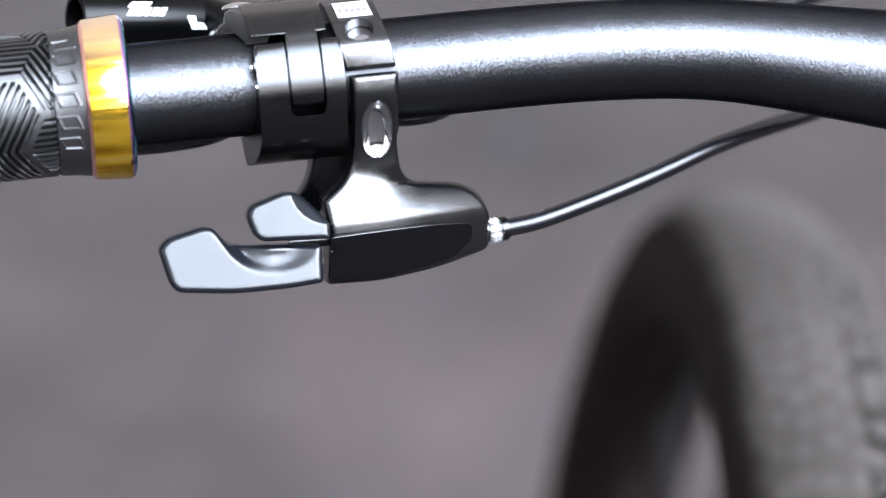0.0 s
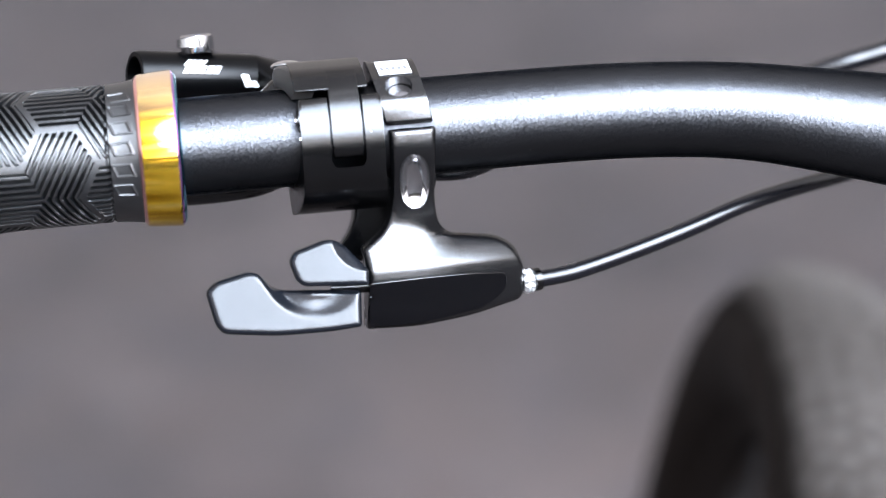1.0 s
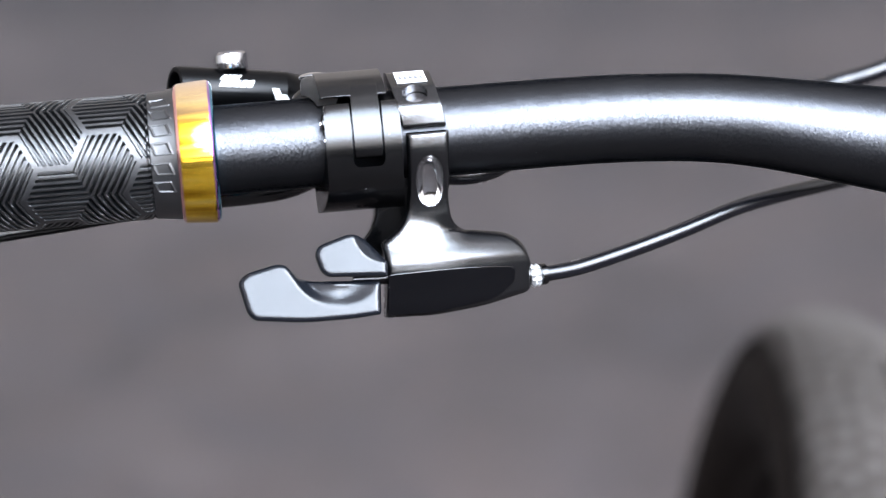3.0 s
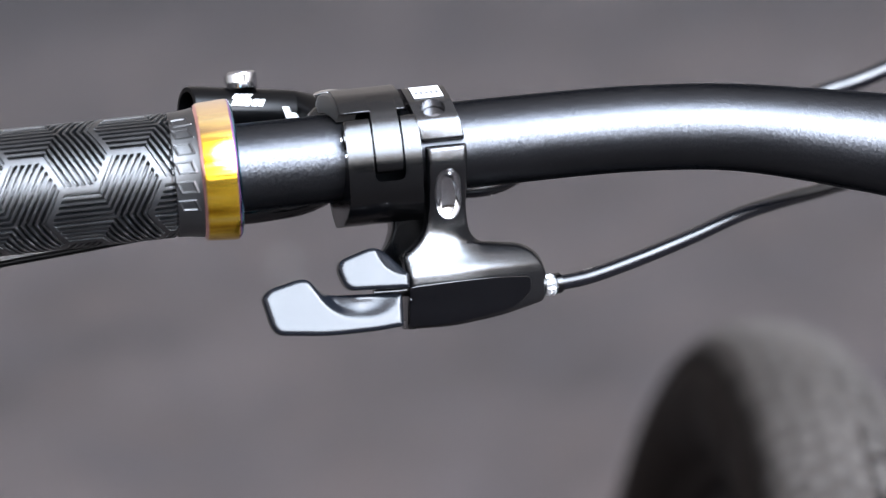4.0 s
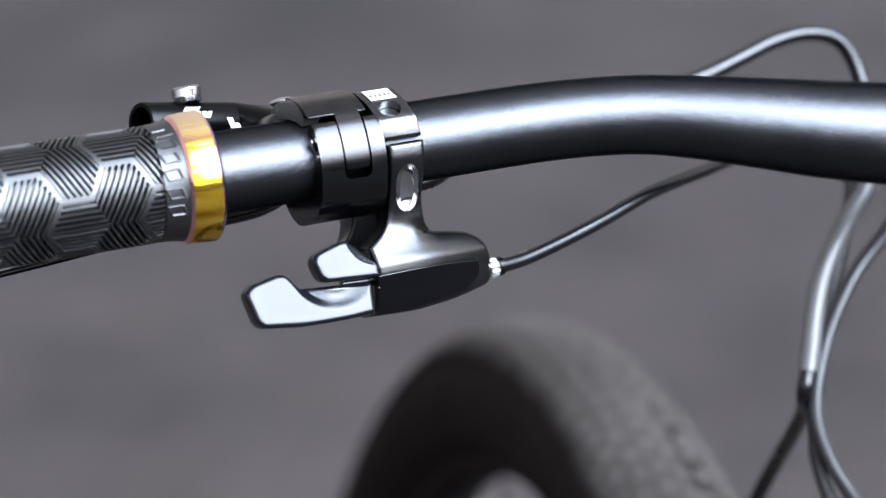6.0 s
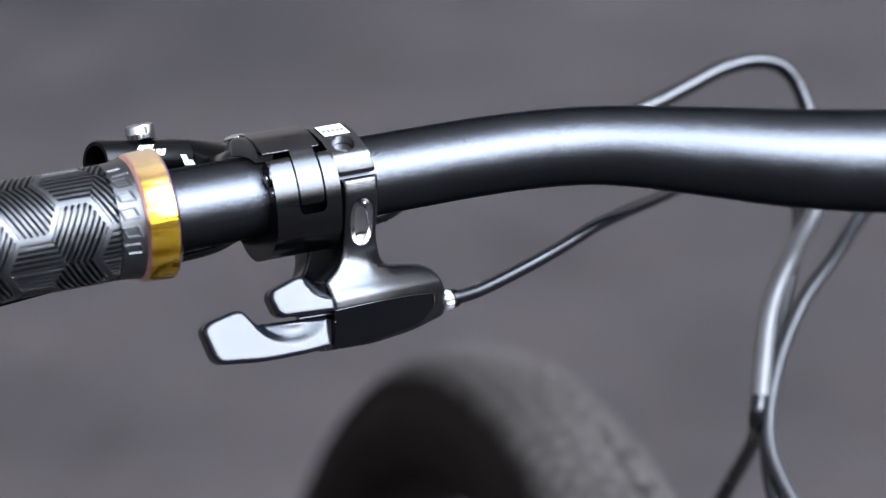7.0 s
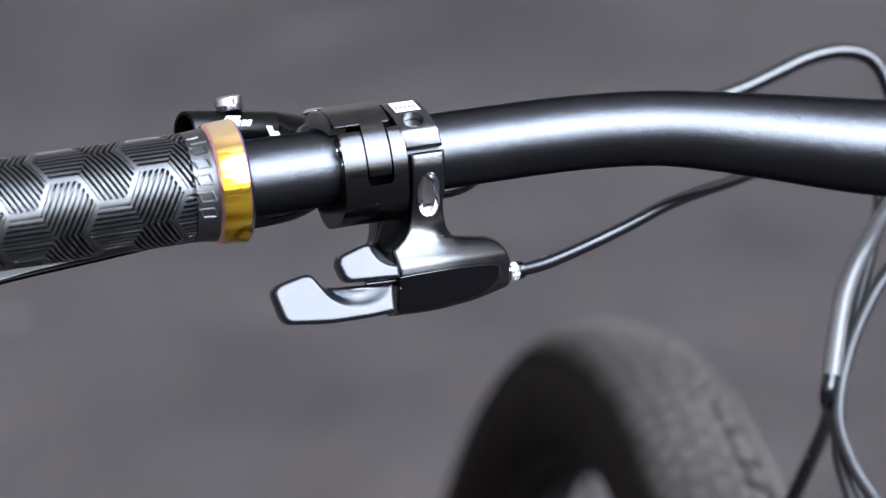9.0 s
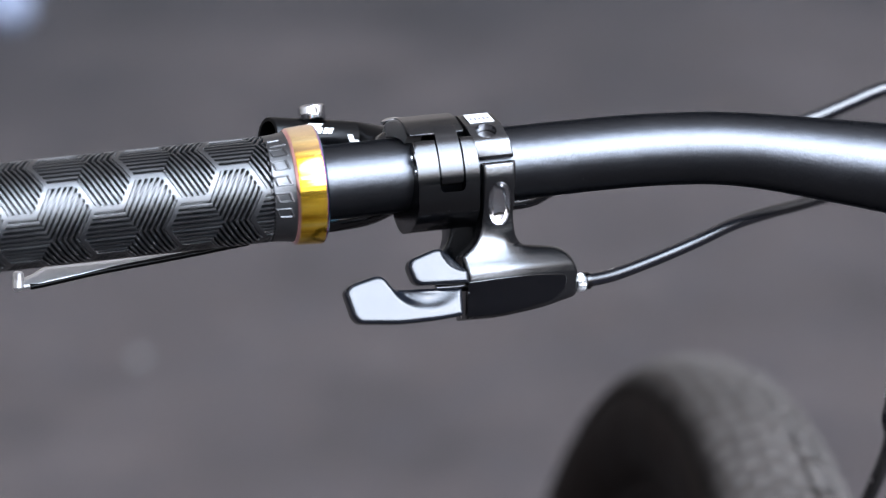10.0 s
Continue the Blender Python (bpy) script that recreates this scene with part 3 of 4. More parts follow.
for i, ac in enumerate((50, 35, 19, 2, -16, -33)):
    off = np.mod(AA - ac + 180, 360) - 180
    slant = (XX + 6.38) + 0.010 * off
    bar_in = np.clip((5.6 - np.abs(off)) / 0.5, 0, 1) * np.clip((0.23 - np.abs(slant)) / 0.02, 0, 1)
    cut = np.clip((4.3 - np.abs(off)) / 0.5, 0, 1) * np.clip((0.185 - np.abs(slant)) / 0.02, 0, 1)
    rad = rad + 0.028 * np.clip(bar_in - cut, 0, 1)
co = np.stack([XX, rad * np.sin(np.radians(AA)), rad * np.cos(np.radians(AA))], -1).reshape(-1, 3)
co = np.stack([co[:, 0], -co[:, 2], co[:, 1]], -1) * 0.01
i0 = (np.arange(nx - 1)[:, None] * na + np.arange(na)[None]).ravel()
i1 = (np.arange(nx - 1)[:, None] * na + (np.arange(na)[None] + 1) % na).ravel()
quads = np.stack([i0, i1, i1 + na, i0 + na], -1)
me = bpy.data.meshes.new("grip")
me.vertices.add(len(co))
me.vertices.foreach_set("co", co.ravel())
me.loops.add(quads.size)
me.loops.foreach_set("vertex_index", quads.ravel().astype(np.int32))
me.polygons.add(len(quads))
me.polygons.foreach_set("loop_start", (np.arange(len(quads)) * 4).astype(np.int32))
me.update(calc_edges=True)
me.validate()
grip = part("grip", me, RUBBER, bike, "black rubber lock-on grip with hexagonal slotted pattern")
bm = lathe([(-19.0, 1.50), (-19.12, 1.45), (-19.2, 1.2), (-19.22, 0.02)], 64)
part("end_cap", bm, PLASTIC, grip, "black plastic end cap")

# oil-slick ring that clamps the grip
bm = lathe([(-6.03, 1.12), (-6.03, 1.62), (-6.0, 1.665), (-5.94, 1.715), (-5.90, 1.728), (-5.22, 1.772), (-5.17, 1.765), (-5.12, 1.73), (-5.07, 1.66), (-5.05, 1.55), (-5.05, 1.12)], 128)
for f in bm.faces:
    x = f.calc_center_median().x * 100
    f.material_index = 1 if x < -5.95 else 2 if -5.18 < x < -5.12 else 3 if x >= -5.12 else 0
part("lock_ring", bm, [GOLD, PINK, PURPLE, BLUE], grip, "oil-slick gold metal lock ring with purple and blue edge")

# ---- brake lever: hinged clamp, body behind the bar, blade under the grip ----
tip = [(r * math.sin(radians(a)), r * math.cos(radians(a))) for r, a in ((1.66, 26.0), (1.645, 28.5), (1.60, 30.6), (1.52, 32.0), (1.42, 32.6), (1.2, 32.6))]
base = [(u * (1.06 if u < -0.9 else 1.0), w) for u, w in arc(1.66, -165, 23.5, 40)] + tip + arc(1.13, 32, -165, 30)
slot = slab(rounded([(-1.78, 1.8), (-1.78, -0.83), (-1.00, -0.83), (-1.00, 1.8)], [0.02, 0.17, 0.17, 0.02], 6), 0.80, 2.3, 0)
for v in slot.verts:
    v.co.z += 0.72 * (-v.co.y - 0.014)
shoe = prism(base, -2.42, -0.58, 0.20)
for v in shoe.verts:
    if v.co.x < -0.02:
        v.co.x -= 0.0026 * min(max((0.012 + v.co.y) / 0.014, 0), 1)
brake = part("brake_clamp", carved(shoe, [slot]), SATIN, bike, "satin black hinged brake lever clamp round the bar")
top = rounded([(0.985, 1.345), (1.44, 0.86), (1.70, 0.10), (1.74, -0.7), (1.50, -1.5), (0.6, -2.0), (-0.4, -1.7)], [0.05, 0.22, 0.14, 0.12, 0.12, 0.12, 0.12], 4) + arc(1.14, -160, -285, 24)[::1]
part("clamp_upper", prism(top, -2.46, -0.84, 0.10, lambda u, w: -0.12 * max(u - 1.0, 0.0)), SATIN, brake)
tongue = [(r * math.sin(radians(a)), r * math.cos(radians(a))) for r, a in ((1.22, -23), (1.42, -23), (1.53, -22), (1.60, -20), (1.635, -17))] + arc(1.652, -14, 32, 22) + [(1.0, 1.347), (1.25, 1.082), (1.40, 0.90), (1.36, 0.80)] + arc(1.22, 46, -22, 16)
part("hinge_knuckle", prism(tongue, -1.725, -1.055, 0.09), SATIN, brake)
boss = part("hinge_boss", tube([P(-2.36, 0.33, 1.36), P(-2.46, 0.33, 1.36), P(-2.485, 0.33, 1.36)], [0.0024, 0.0024, 0.0019], 24), SATIN, brake)
part("hinge_pin", tube([P(-2.47, 0.33, 1.36), P(-2.52, 0.33, 1.36)], 0.0011, 16), STEEL, boss, "small steel hinge pin")
part("set_screw", tube([P(-2.40, -0.08, 1.46), P(-2.455, -0.08, 1.46)], 0.0008, 12), STEEL, brake, "small steel set screw")
part("clamp_shoulder", relief(rounded([(-3.30, 0.8), (-3.1, 1.2), (-2.8, 1.42), (-2.2, 1.42), (-2.2, 0.5), (-3.3, 0.5)], 0.2), lambda x, u: 0.15 - 0.35 * (-2.2 - x), lambda x, u: -2.6, 0.25, 0.12), SATIN, brake)
strap = band(-2.86, -2.40, 1.16, 1.635, 46, 172, 0.14, 48)
for v in strap.verts:
    v.co.x += 0.0046 * min(max(-v.co.y / 0.011, 0), 1)
part("clamp_strap", strap, MATTE, brake, "worn matt black strap of the clamp")
part("shoulder_cap", ball((-2.52, 1.66, -0.45), (0.36, 0.12, 0.36)), SILVER, brake, "worn silver domed cap")
body_tube = tube([P(-6.0, 1.76, -2.40), P(-5.96, 1.757, -2.415), P(-3.2, 1.52, -3.43), P(-2.5, 1.30, -3.0), P(-2.0, 1.0, -2.0)], [0.0060, 0.0063, 0.0059, 0.0056, 0.0050], 48)
bore = tube([P(-6.4, 1.795, -2.253), P(-5.3, 1.70, -2.657)], 0.0050, 40)
part("master_cylinder", carved(body_tube, [bore]), DULL, brake, "black brake master cylinder with open end")
part("lever_bolt", tube([P(-4.47, 2.2, -2.8), P(-4.47, 2.24, -2.8), P(-4.47, 2.60, -2.8), P(-4.47, 2.66, -2.8)], [0.0038, 0.0040, 0.0040, 0.0034], 32), STEEL, brake, "bright steel adjuster bolt")
part("bolt_washer", tube([P(-4.62, 2.36, -2.62), P(-4.62, 2.56, -2.62)], 0.0032, 24), SILVER, brake)


def on_body(x0, x1, a0, a1, lift=0.022, slant=0.0):
    """A thin printed patch on the master cylinder between x0 and x1, angles from w towards u."""
    bm, n = bmesh.new(), 6
    rows = []
    for i in range(n + 1):
        x = x0 + (x1 - x0) * i / n
        k = min(max((x + 6.0) / 1.8, 0), 2)
        cu, cw = 1.76 - 0.155 * k, -2.40 - 0.66 * k
        rows.append([bm.verts.new(P(x + slant * (j / n), cu + (0.625 - 0.014 * k + lift) * math.sin(radians(a0 + (a1 - a0) * j / n)), cw + 1.075 * (0.625 - 0.014 * k + lift) * math.cos(radians(a0 + (a1 - a0) * j / n)))) for j in range(n + 1)])
    for r, s in zip(rows, rows[1:]):
        for j in range(n):
            bm.faces.new((r[j], r[j + 1], s[j + 1], s[j]))
    ext = bmesh.ops.extrude_face_region(bm, geom=bm.faces[:])
    for v in ext["geom"]:
        if isinstance(v, bmesh.types.BMVert):
            v.co.z += 0.0001
    return bm


for x, wide in ((-4.82, 0.10), (-4.69, 0.08), (-4.58, 0.11), (-4.44, 0.08)):
    part("printed_mark", on_body(x, x + wide, 26, 38, slant=0.12), WHITE, brake, "white printed mark")
for x, wide in ((-4.86, 0.13), (-4.70, 0.17), (-4.50, 0.13), (-4.33, 0.15), (-4.15, 0.13)):
    part("printed_mark", on_body(x, x + wide, 8, 24, slant=0.10), WHITE, brake, "white printed mark")
part("printed_mark", on_body(-3.42, -3.24, -20, 8, slant=-0.08), WHITE, brake, "white printed mark")
part("printed_mark", on_body(-3.22, -3.05, -20, -6, slant=-0.10), WHITE, brake, "white printed mark")
arm = catmull([P(-2.4, -0.5, -1.7), P(-3.3, -0.86, -1.6), P(-4.2, -0.98, -1.7), P(-5.2, -1.02, -2.0), P(-6.6, -1.05, -2.4), P(-7.6, -1.12, -2.7)], 6)
part("lever_arm", tube(arm, [0.0042 - 0.0016 * i / len(arm) for i in range(len(arm))], 24), SATIN, brake, "black pivot arm of the brake lever")
blade = rounded([(-6.9, -1.02), (-9.0, -1.22), (-11.35, -1.33), (-13.0, -1.30), (-13.45, -1.52), (-13.95, -1.66), (-13.95, -1.96), (-13.2, -1.90), (-11.35, -1.70), (-9.0, -1.52), (-6.9, -1.34)], [0.1, 0.3, 0.3, 0.12, 0.1, 0.05, 0.1, 0.3, 0.3, 0.3, 0.1], 4)
part("lever_blade", relief(blade, lambda x, u: -2.90 - 0.35 * (u + 1.6) - 0.02 * (x + 10) ** 2 * 0.5, lambda x, u: -3.45, 0.12, 0.10), BLADE, brake, "silver brake lever blade")
part("blade_tip", tube([P(-13.84, -1.40, -3.0), P(-13.85, -1.46, -3.0), P(-13.90, -1.90, -3.0), P(-13.90, -1.98, -3.0)], [0.0011, 0.0017, 0.0017, 0.0010], 20), BLADE, brake)
edge = catmull([P(-13.55, -1.89, -3.02), P(-13.0, -1.84, -3.02), P(-11.35, -1.66, -3.0), P(-9.0, -1.48, -2.98), P(-6.9, -1.30, -2.9)], 6)
part("blade_edge", tube(edge, 0.0010, 12), DULL, brake, "black painted lower edge of the blade")

# ---- seat-post remote: split clamp, arm, body, two thumb levers ----
def pieces(xs, ys):
    fine = np.array(catmull(list(zip(xs, ys)), 8))
    return lambda q: float(np.interp(q, fine[:, 0], fine[:, 1]))


LEFT = pieces([-4.6, -4.0, -3.5, -3.3, -3.15, -3.02, -2.8, -2.4, -2.05, -1.6, -1.2, -0.85, -0.45, 0.1], [0.34, 0.56, 0.77, 0.815, 0.825, 0.79, 0.71, 0.60, 0.60, 0.75, 0.99, 1.23, 1.43, 1.50])
RIGHT = pieces([-4.6, -4.0, -3.5, -3.3, -3.15, -3.02, -2.9, -2.8, -2.65, -2.5, -2.2, 0.1], [0.34, 0.56, 0.75, 0.80, 0.815, 0.775, 0.72, 0.665, 0.56, 0.42, 0.10, -0.1])


def smooth(t):
    t = min(max(t, 0.0), 1.0)
    return t * t * (3 - 2 * t)


def shell_front(x, u):
    """The remote's moulded front: clamp foot, hollow neck, flare, and a rounded back that runs out to the cable."""
    k = smooth((x - 0.15) / 1.0) * smooth((-2.0 - u) / 0.7)
    tail = max(x + 1.0, 0.0)
    return LEFT(u) * (1 - k) + RIGHT(u) * k + (-0.075 * tail * tail + 0.03) * smooth((-2.0 - u) / 0.5)


def shell_back(x, u):
    inside = math.sqrt(max(1.14 ** 2 - u * u, 0.0))
    return inside - 1.0 * smooth((-0.98 - u) / 0.5)


shell = rounded([(-0.46, -0.03), (-0.45, -1.80), (-0.70, -2.26), (-1.22, -2.63), (-1.14, -3.39), (-1.26, -4.48), (-0.07, -4.52), (1.20, -4.40), (2.40, -4.14), (2.53, -3.82), (2.50, -3.40),
                 (2.31, -2.86), (1.92, -2.60), (0.80, -2.45), (0.55, -2.20), (0.50, -1.62), (0.60, -0.03)], [0.06, 0.3, 0.25, 0.08, 0.06, 0.08, 0.3, 0.4, 0.14, 0.12, 0.3, 0.28, 0.3, 0.2, 0.25, 0.3, 0.06], 5)
def trough(grow=0.0, seg=32):
    """A long rounded hollow that lies along the sloping front of the neck."""
    bm, rings = bmesh.new(), []
    for k in range(1, 16):
        t = -math.cos(math.pi * k / 16)
        r = (1 - abs(t) ** 2.6) ** 0.5
        u = -1.25 + 0.63 * t
        rings.append([bm.verts.new(P(0.06 + (0.36 - grow) * r * math.cos(a), u, 1.08 + 0.50 * (u + 1.27) + (0.46 - grow) * r * math.sin(a))) for a in (2 * math.pi * i / seg for i in range(seg))])
    for r, q in zip(rings, rings[1:]):
        for i in range(seg):
            bm.faces.new((r[i], r[(i + 1) % seg], q[(i + 1) % seg], q[i]))
    bm.faces.new(rings[0][::-1])
    bm.faces.new(rings[-1])
    return bm


scoop = trough()
remote = part("remote_body", carved(relief(shell, shell_front, shell_back, 0.14, 0.055), [scoop]), PLASTIC, bike, "black moulded thumb remote clamped under the bar")
lean = lambda u, w: -0.17 * u if u > 0 else 0.0
cap = rounded([(0.075, 1.50), (0.56, 1.51), (0.72, 1.43), (1.14, 1.06), (1.54, 0.40), (1.60, -0.45), (1.25, -1.15), (0.5, -1.55), (-0.3, -1.50)], [0.09, 0.10, 0.10, 0.15, 0.15, 0.2, 0.3, 0.3, 0.05], 3) + arc(1.13, -170, -357.5, 30)[::1]
hole = tube([P(-0.10, 0.62, 0.88), P(-0.20, 1.45, 1.87)], 0.0031, 32)
part("clamp_cap", carved(prism(cap, -0.50, 0.56, 0.13, lean), [hole]), PLASTIC, remote)
part("cap_bolt", tube([P(-0.10, 0.62, 0.88), P(-0.12, 0.74, 1.02)], 0.0029, 24), STEEL, remote, "bright steel clamp bolt")
part("clamp_base", carved(prism(arc(1.46, -48, -178, 24) + arc(1.13, -178, -48, 24), -0.44, 0.56, 0.07), [trough()]), PLASTIC, remote)
cup = trough(0.006, 64)
bmesh.ops.delete(cup, geom=[f for f in cup.faces if -100 * f.calc_center_median().y > shell_front(100 * f.calc_center_median().x, 100 * f.calc_center_median().z) - 0.03], context="FACES")
part("barrel_nut", cup, NUT, remote, "polished steel hollow of the clamp nut")
part("sticker", prism([(1.198, 0.988), (1.516, 0.464), (1.532, 0.473), (1.214, 0.997)], -0.32, 0.42, 0.0, lean), WHITE, remote, "small white sticker with worn grey print")
for k in range(5):
    x = -0.25 + 0.13 * k
    part("print_bar", prism([(1.315, 0.831), (1.378, 0.727), (1.388, 0.733), (1.325, 0.837)], x, x + 0.07, 0.0, lean), GREYINK, remote)
part("rear_bracket", relief(rounded([(-1.28, -1.0), (-0.2, -1.0), (-0.2, -2.95), (-1.45, -2.95), (-1.72, -2.62), (-1.42, -2.25), (-1.28, -1.9)], 0.15), lambda x, u: 0.30 + 0.45 * (u + 1.0), lambda x, u: -1.3, 0.10, 0.06), SATIN, remote, "black rear bracket in the shade of the clamp")
cover = rounded([(-1.15, -3.43), (0.0, -3.40), (1.2, -3.41), (1.95, -3.47), (2.06, -3.56), (2.04, -3.85), (1.55, -4.24), (-0.07, -4.47), (-1.22, -4.44)], [0.06, 0.3, 0.3, 0.05, 0.05, 0.12, 0.3, 0.3, 0.06], 4)
part("display_cover", relief(cover, lambda x, u: shell_front(x, u) - 0.10 * max(0, -(u + 4.2)) + 0.035, lambda x, u: shell_front(x, u) - 0.1, 0.035, 0.06), GLOSS, remote, "gloss black plastic cover on the remote")


def long_front(x, u):
    """A flat pad that drops steeply into a bowl at its root; the bowl's floor turns up again towards its upper rim."""
    dx, du = x + 2.30, u + 2.88
    q = max(1.27 - math.hypot(dx, du), 0.0)
    k = smooth(math.atan2(-du, -dx) / 1.45)
    wall = 0.44 * smooth(q / 0.30) * (1 - k) + 0.16 * smooth(q / 0.5) * k
    rise = 0.22 * max(u + 3.95, 0.0) * smooth(q / 0.45)
    return 0.80 + 0.03 * (x + 3) - 0.10 * (u + 3.7) - wall + rise


def short_front(x, u):
    """A flat pad with a crisp crease, past which it falls away to its root."""
    q = max(0.80 - math.hypot(x + 1.12, u + 2.33), 0.0)
    return 1.02 + 0.04 * (x + 2) - 0.10 * (u + 2.9) - 0.85 * q


long_lever = rounded([(-4.83, -3.30), (-4.62, -3.10), (-3.86, -2.93), (-3.62, -2.97), (-3.36, -3.32), (-3.05, -3.42), (-1.34, -3.56), (-1.40, -4.38), (-2.09, -4.43), (-3.29, -4.42), (-4.50, -4.27), (-4.66, -4.08)], [0.12, 0.15, 0.15, 0.2, 0.2, 0.15, 0.08, 0.08, 0.3, 0.3, 0.16, 0.12], 5)
part("long_thumb_lever", relief(long_lever, long_front, lambda x, u: 0.05, 0.13, 0.045), PADDLE, remote, "dark grey coated long thumb lever with scooped root")
short_lever = rounded([(-2.90, -2.80), (-2.80, -2.58), (-2.07, -2.36), (-1.84, -2.38), (-1.60, -2.55), (-1.20, -3.05), (-1.15, -3.12), (-1.17, -3.45), (-2.62, -3.36), (-2.78, -3.22)], [0.1, 0.12, 0.12, 0.15, 0.15, 0.05, 0.05, 0.05, 0.12, 0.1], 5)
part("short_thumb_lever", relief(short_lever, short_front, lambda x, u: 0.25, 0.11, 0.045), PADDLE, remote, "dark grey coated short thumb lever")
part("lever_pivot", tube([P(-2.0, -3.46, 0.2), P(-1.0, -3.50, 0.2)], 0.0016, 16), SATIN, remote)
# knurled end of the cable
bm = bmesh.new()
c0, c1 = P(2.46, -3.765, -0.44), P(2.74, -3.745, -0.48)
axis = (c1 - c0).normalized()
s1 = axis.orthogonal().normalized()
s2 = axis.cross(s1)
rings = []
for t, r in ((0.0, 0.0022), (0.12, 0.0026), (0.3, 0.0029), (0.5, 0.0026), (0.7, 0.0029), (0.88, 0.0026), (1.0, 0.0020)):
    rings.append([bm.verts.new(c0.lerp(c1, t) + (r * (1.0 if k % 2 else 0.86)) * (math.cos(k * math.pi / 12) * s1 + math.sin(k * math.pi / 12) * s2)) for k in range(24)])
for r, s in zip(rings, rings[1:]):
    for k in range(24):
        bm.faces.new((r[k], r[(k + 1) % 24], s[(k + 1) % 24], s[k]))
bm.faces.new(rings[0][::-1])
bm.faces.new(rings[-1])
part("cable_adjuster", bm, ZINC, remote, "knurled bright steel cable adjuster")

# ---- cables ----
cable = part("remote_cable", tube(catmull([P(2.83, -3.737, -0.5), P(3.72, -3.65, -0.7), P(5.12, -3.33, -1.0), P(6.58, -2.93, -1.3), P(8.05, -2.48, -1.7), P(9.4, -2.22, -2.4), P(10.8, -2.02, -3.3), P(13, -1.7, -4.8), P(16, -1.5, -6)], 8), 0.0020, 20), HOUSING, bike, "black cable housing of the thumb remote")
part("ferrule", tube([P(2.70, -3.746, -0.475), P(2.73, -3.743, -0.48), P(2.87, -3.732, -0.51), P(2.90, -3.728, -0.515)], [0.0021, 0.0027, 0.0027, 0.0021], 20), SATIN, cable)
hose = part("brake_hose", tube(catmull([P(-2.0, 0.3, -2.3), P(0.2, -0.85, -1.7), P(1.4, -1.05, -1.5), P(2.4, -0.75, -1.9), P(3.4, -0.2, -2.5), P(5, 0.0, -3.2), P(9, 0.2, -4.8), P(11.6, 0.72, -5.9), P(12.88, 0.97, -6), P(14.1, 1.32, -6), P(15.33, 1.66, -6), P(16.56, 1.72, -6), P(17.5, 1.33, -6), P(17.95, 0.3, -6), P(17.95, -1.6, -5.8), P(17.1, -3.3, -5.2), P(15.95, -4.4, -5), P(14.8, -6.0, -5), P(13.95, -8.3, -5), P(13.62, -9.15, -5.0), P(14.24, -10.04, -6.8), P(14.8, -12.08, -11.1), P(14.2, -14.7, -14.1), P(12.41, -16.99, -15.1)], 8), 0.0025, 20), HOUSING, bike, "black brake hose looping over behind the bar")
part("sleeve", tube(catmull([P(17.9, -0.6, -5.9), P(17.95, -1.6, -5.8), P(17.1, -3.3, -5.2), P(15.95, -4.4, -5), P(14.8, -6.0, -5), P(13.95, -8.3, -5), P(13.9, -8.45, -5)], 8), 0.0030, 20), SLEEVE, hose, "pale grey rub sleeve on the hose")
gear = part("gear_cable", tube(catmull([P(22, -1.6, -5), P(19, -3.4, -5), P(17.3, -4.85, -5), P(16, -5.95, -5), P(14.75, -7.7, -5.1), P(13.95, -9.7, -5.1), P(14.1, -11.3, -5.1), P(14.75, -12.8, -5.1), P(15.5, -14.4, -5.3), P(16.4, -16.2, -5.6)], 8), 0.0023, 20), GREYHOUSE, bike, "dark grey gear cable housing in front of the bar")
part("gear_cable", tube(catmull([P(17.2, -2.0, -6.2), P(16.9, -3.6, -6), P(16.1, -5.2, -5.8), P(15.1, -7.2, -5.6), P(14.2, -9.4, -5.5), P(13.95, -10.6, -5.5), P(13.95, -11.6, -5.6), P(14.3, -13.2, -5.7), P(14.9, -15.0, -5.9)], 8), 0.0022, 20), GREYHOUSE, bike, "dark grey gear cable housing in front of the bar")

# ---- front wheel ----
side = Vector((0, 0, 1)).cross(AXLE).normalized()
WH = Matrix.Translation(WHEEL_C) @ Matrix((AXLE, side, AXLE.cross(side))).transposed().to_4x4()


def hoop(profile, n=128):
    """A closed profile of (radius, side) in cm turned about the axle."""
    bm, m, rings = bmesh.new(), len(profile), []
    for k in range(n):
        t = 2 * math.pi * k / n
        rings.append([bm.verts.new((q * 0.01, p * 0.01 * math.cos(t), p * 0.01 * math.sin(t))) for p, q in profile])
    for k in range(n):
        for i in range(m):
            bm.faces.new((rings[k][i], rings[k][(i + 1) % m], rings[(k + 1) % n][(i + 1) % m], rings[(k + 1) % n][i]))
    return bm


angles = [2 * math.pi * k / 32 for k in range(32)]
wheel = part("front_wheel", hoop([(30.1, -1.2), (30.8, -1.5), (31.0, -1.4), (31.0, 1.4), (30.8, 1.5), (30.1, 1.2), (29.8, 0.6), (29.8, -0.6)]), RIM, bike, "front wheel with matt black rim and dusty tyre", m=WH)
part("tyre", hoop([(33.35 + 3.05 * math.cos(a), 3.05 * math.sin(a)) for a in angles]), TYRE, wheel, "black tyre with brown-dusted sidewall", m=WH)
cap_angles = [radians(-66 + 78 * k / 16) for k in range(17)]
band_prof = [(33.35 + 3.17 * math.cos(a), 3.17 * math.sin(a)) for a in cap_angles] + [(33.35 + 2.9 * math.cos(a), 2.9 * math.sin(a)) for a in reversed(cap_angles)]
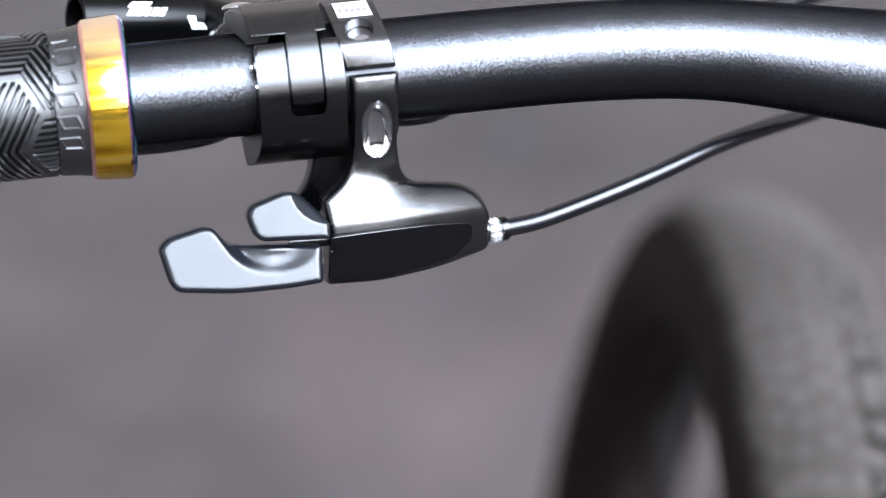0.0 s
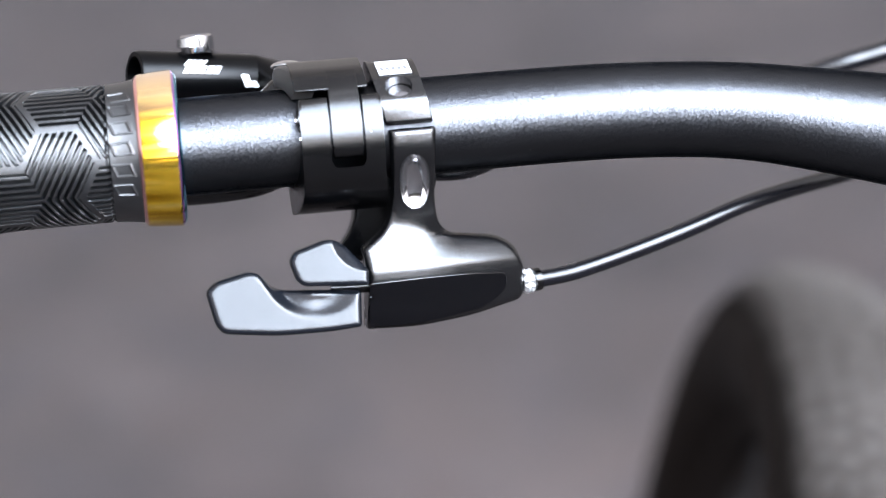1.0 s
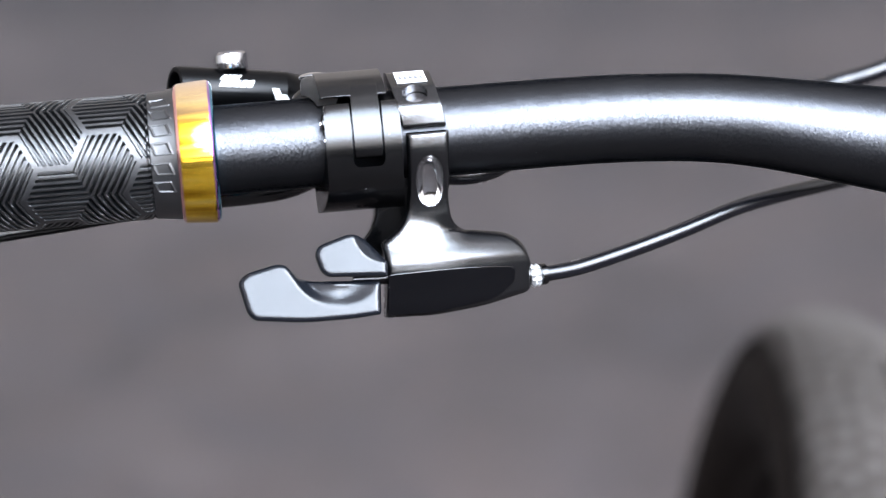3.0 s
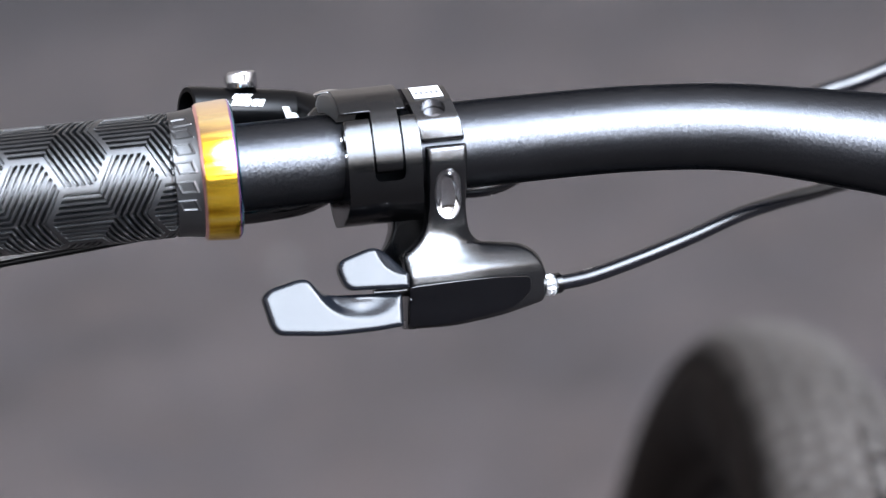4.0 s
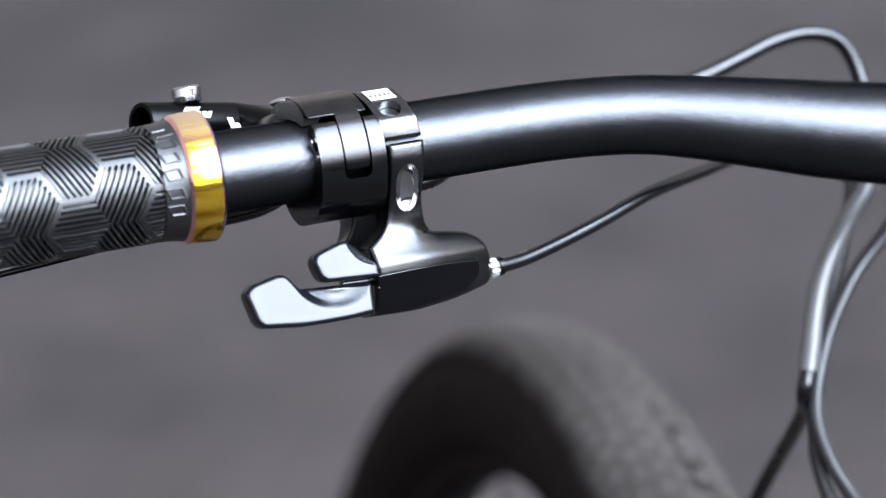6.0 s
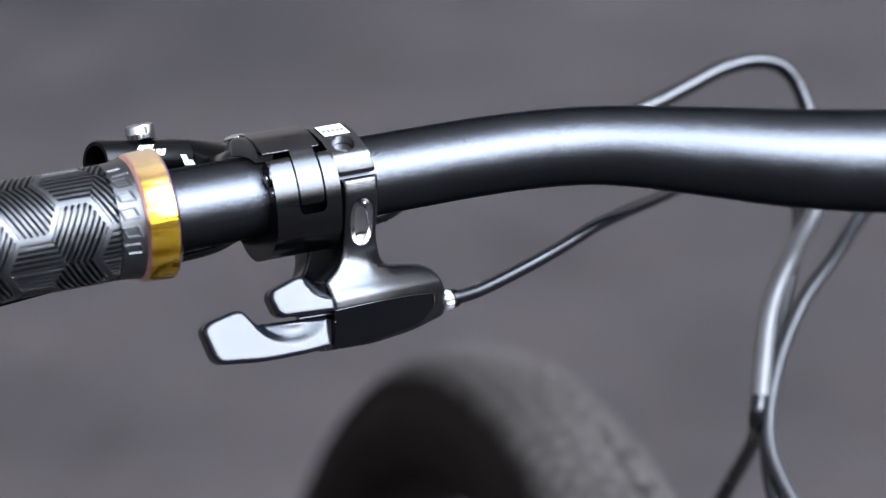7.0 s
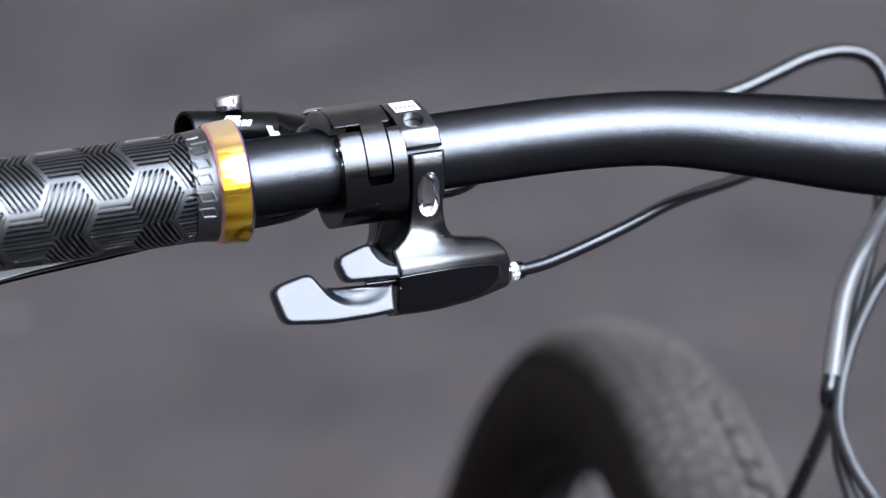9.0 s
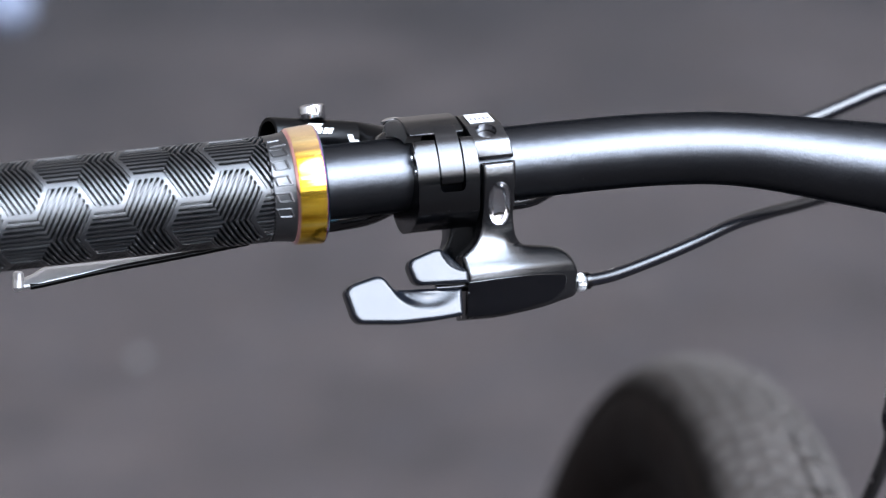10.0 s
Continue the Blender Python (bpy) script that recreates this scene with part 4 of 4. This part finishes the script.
part("tread_band", hoop(band_prof), GROOVE, wheel, "dusty rubber between the tread knobs, coloured darker for shade", m=WH)
bm = bmesh.new()
rng = random.Random(4)
for row, (a, count, wide, long, tall) in enumerate(((-52, 150, 0.55, 0.9, 0.03), (-38, 160, 0.70, 0.70, 0.05), (-23, 165, 0.75, 0.75, 0.06), (-8, 160, 0.80, 0.70, 0.06), (6, 165, 0.70, 0.75, 0.07), (21, 170, 0.75, 0.75, 0.14), (45, 150, 1.45, 1.0, 0.24))):
    for k in range(count):
        t = 2 * math.pi * (k + 0.5 * (row % 2) + rng.uniform(-0.16, 0.16)) / count
        ar = radians(a + rng.uniform(-3, 3))
        mid = Matrix.Rotation(t, 4, "X") @ Matrix.Translation((0, 0.3335, 0)) @ Matrix.Rotation(ar, 4, "Z").inverted()
        # local: y outwards, x across, z along the tyre
        vs = []
        for y, s in ((3.08, 1.0), (3.17 + tall, 0.80)):
            for sx, sz in ((-1, -1), (1, -1), (1, 1), (-1, 1)):
                vs.append(bm.verts.new(mid @ Vector((sx * wide * s * 0.005, y * 0.01, sz * long * s * 0.005))))
        for f in ((4, 5, 6, 7), (0, 1, 5, 4), (1, 2, 6, 5), (2, 3, 7, 6), (3, 0, 4, 7)):
            bm.faces.new([vs[i] for i in f])
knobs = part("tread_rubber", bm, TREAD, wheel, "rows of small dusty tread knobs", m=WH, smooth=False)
tagged(knobs, kind="stuff")
hub = tube([Vector((-0.05, 0, 0)), Vector((-0.035, 0, 0)), Vector((-0.03, 0, 0)), Vector((0.03, 0, 0)), Vector((0.035, 0, 0)), Vector((0.05, 0, 0))], [0.012, 0.028, 0.016, 0.016, 0.028, 0.012], 32)
part("hub", hub, RIM, wheel, "black front hub", m=WH)
for k in range(28):
    t = 2 * math.pi * k / 28
    s = 1 if k % 2 else -1
    o = t + 0.5 * (1 if k % 4 < 2 else -1)
    part("spoke", tube([Vector((s * 0.030, 0.026 * math.cos(o), 0.026 * math.sin(o))), Vector((0, 0.300 * math.cos(t), 0.300 * math.sin(t)))], 0.0010, 8), SPOKE, wheel, "", m=WH)
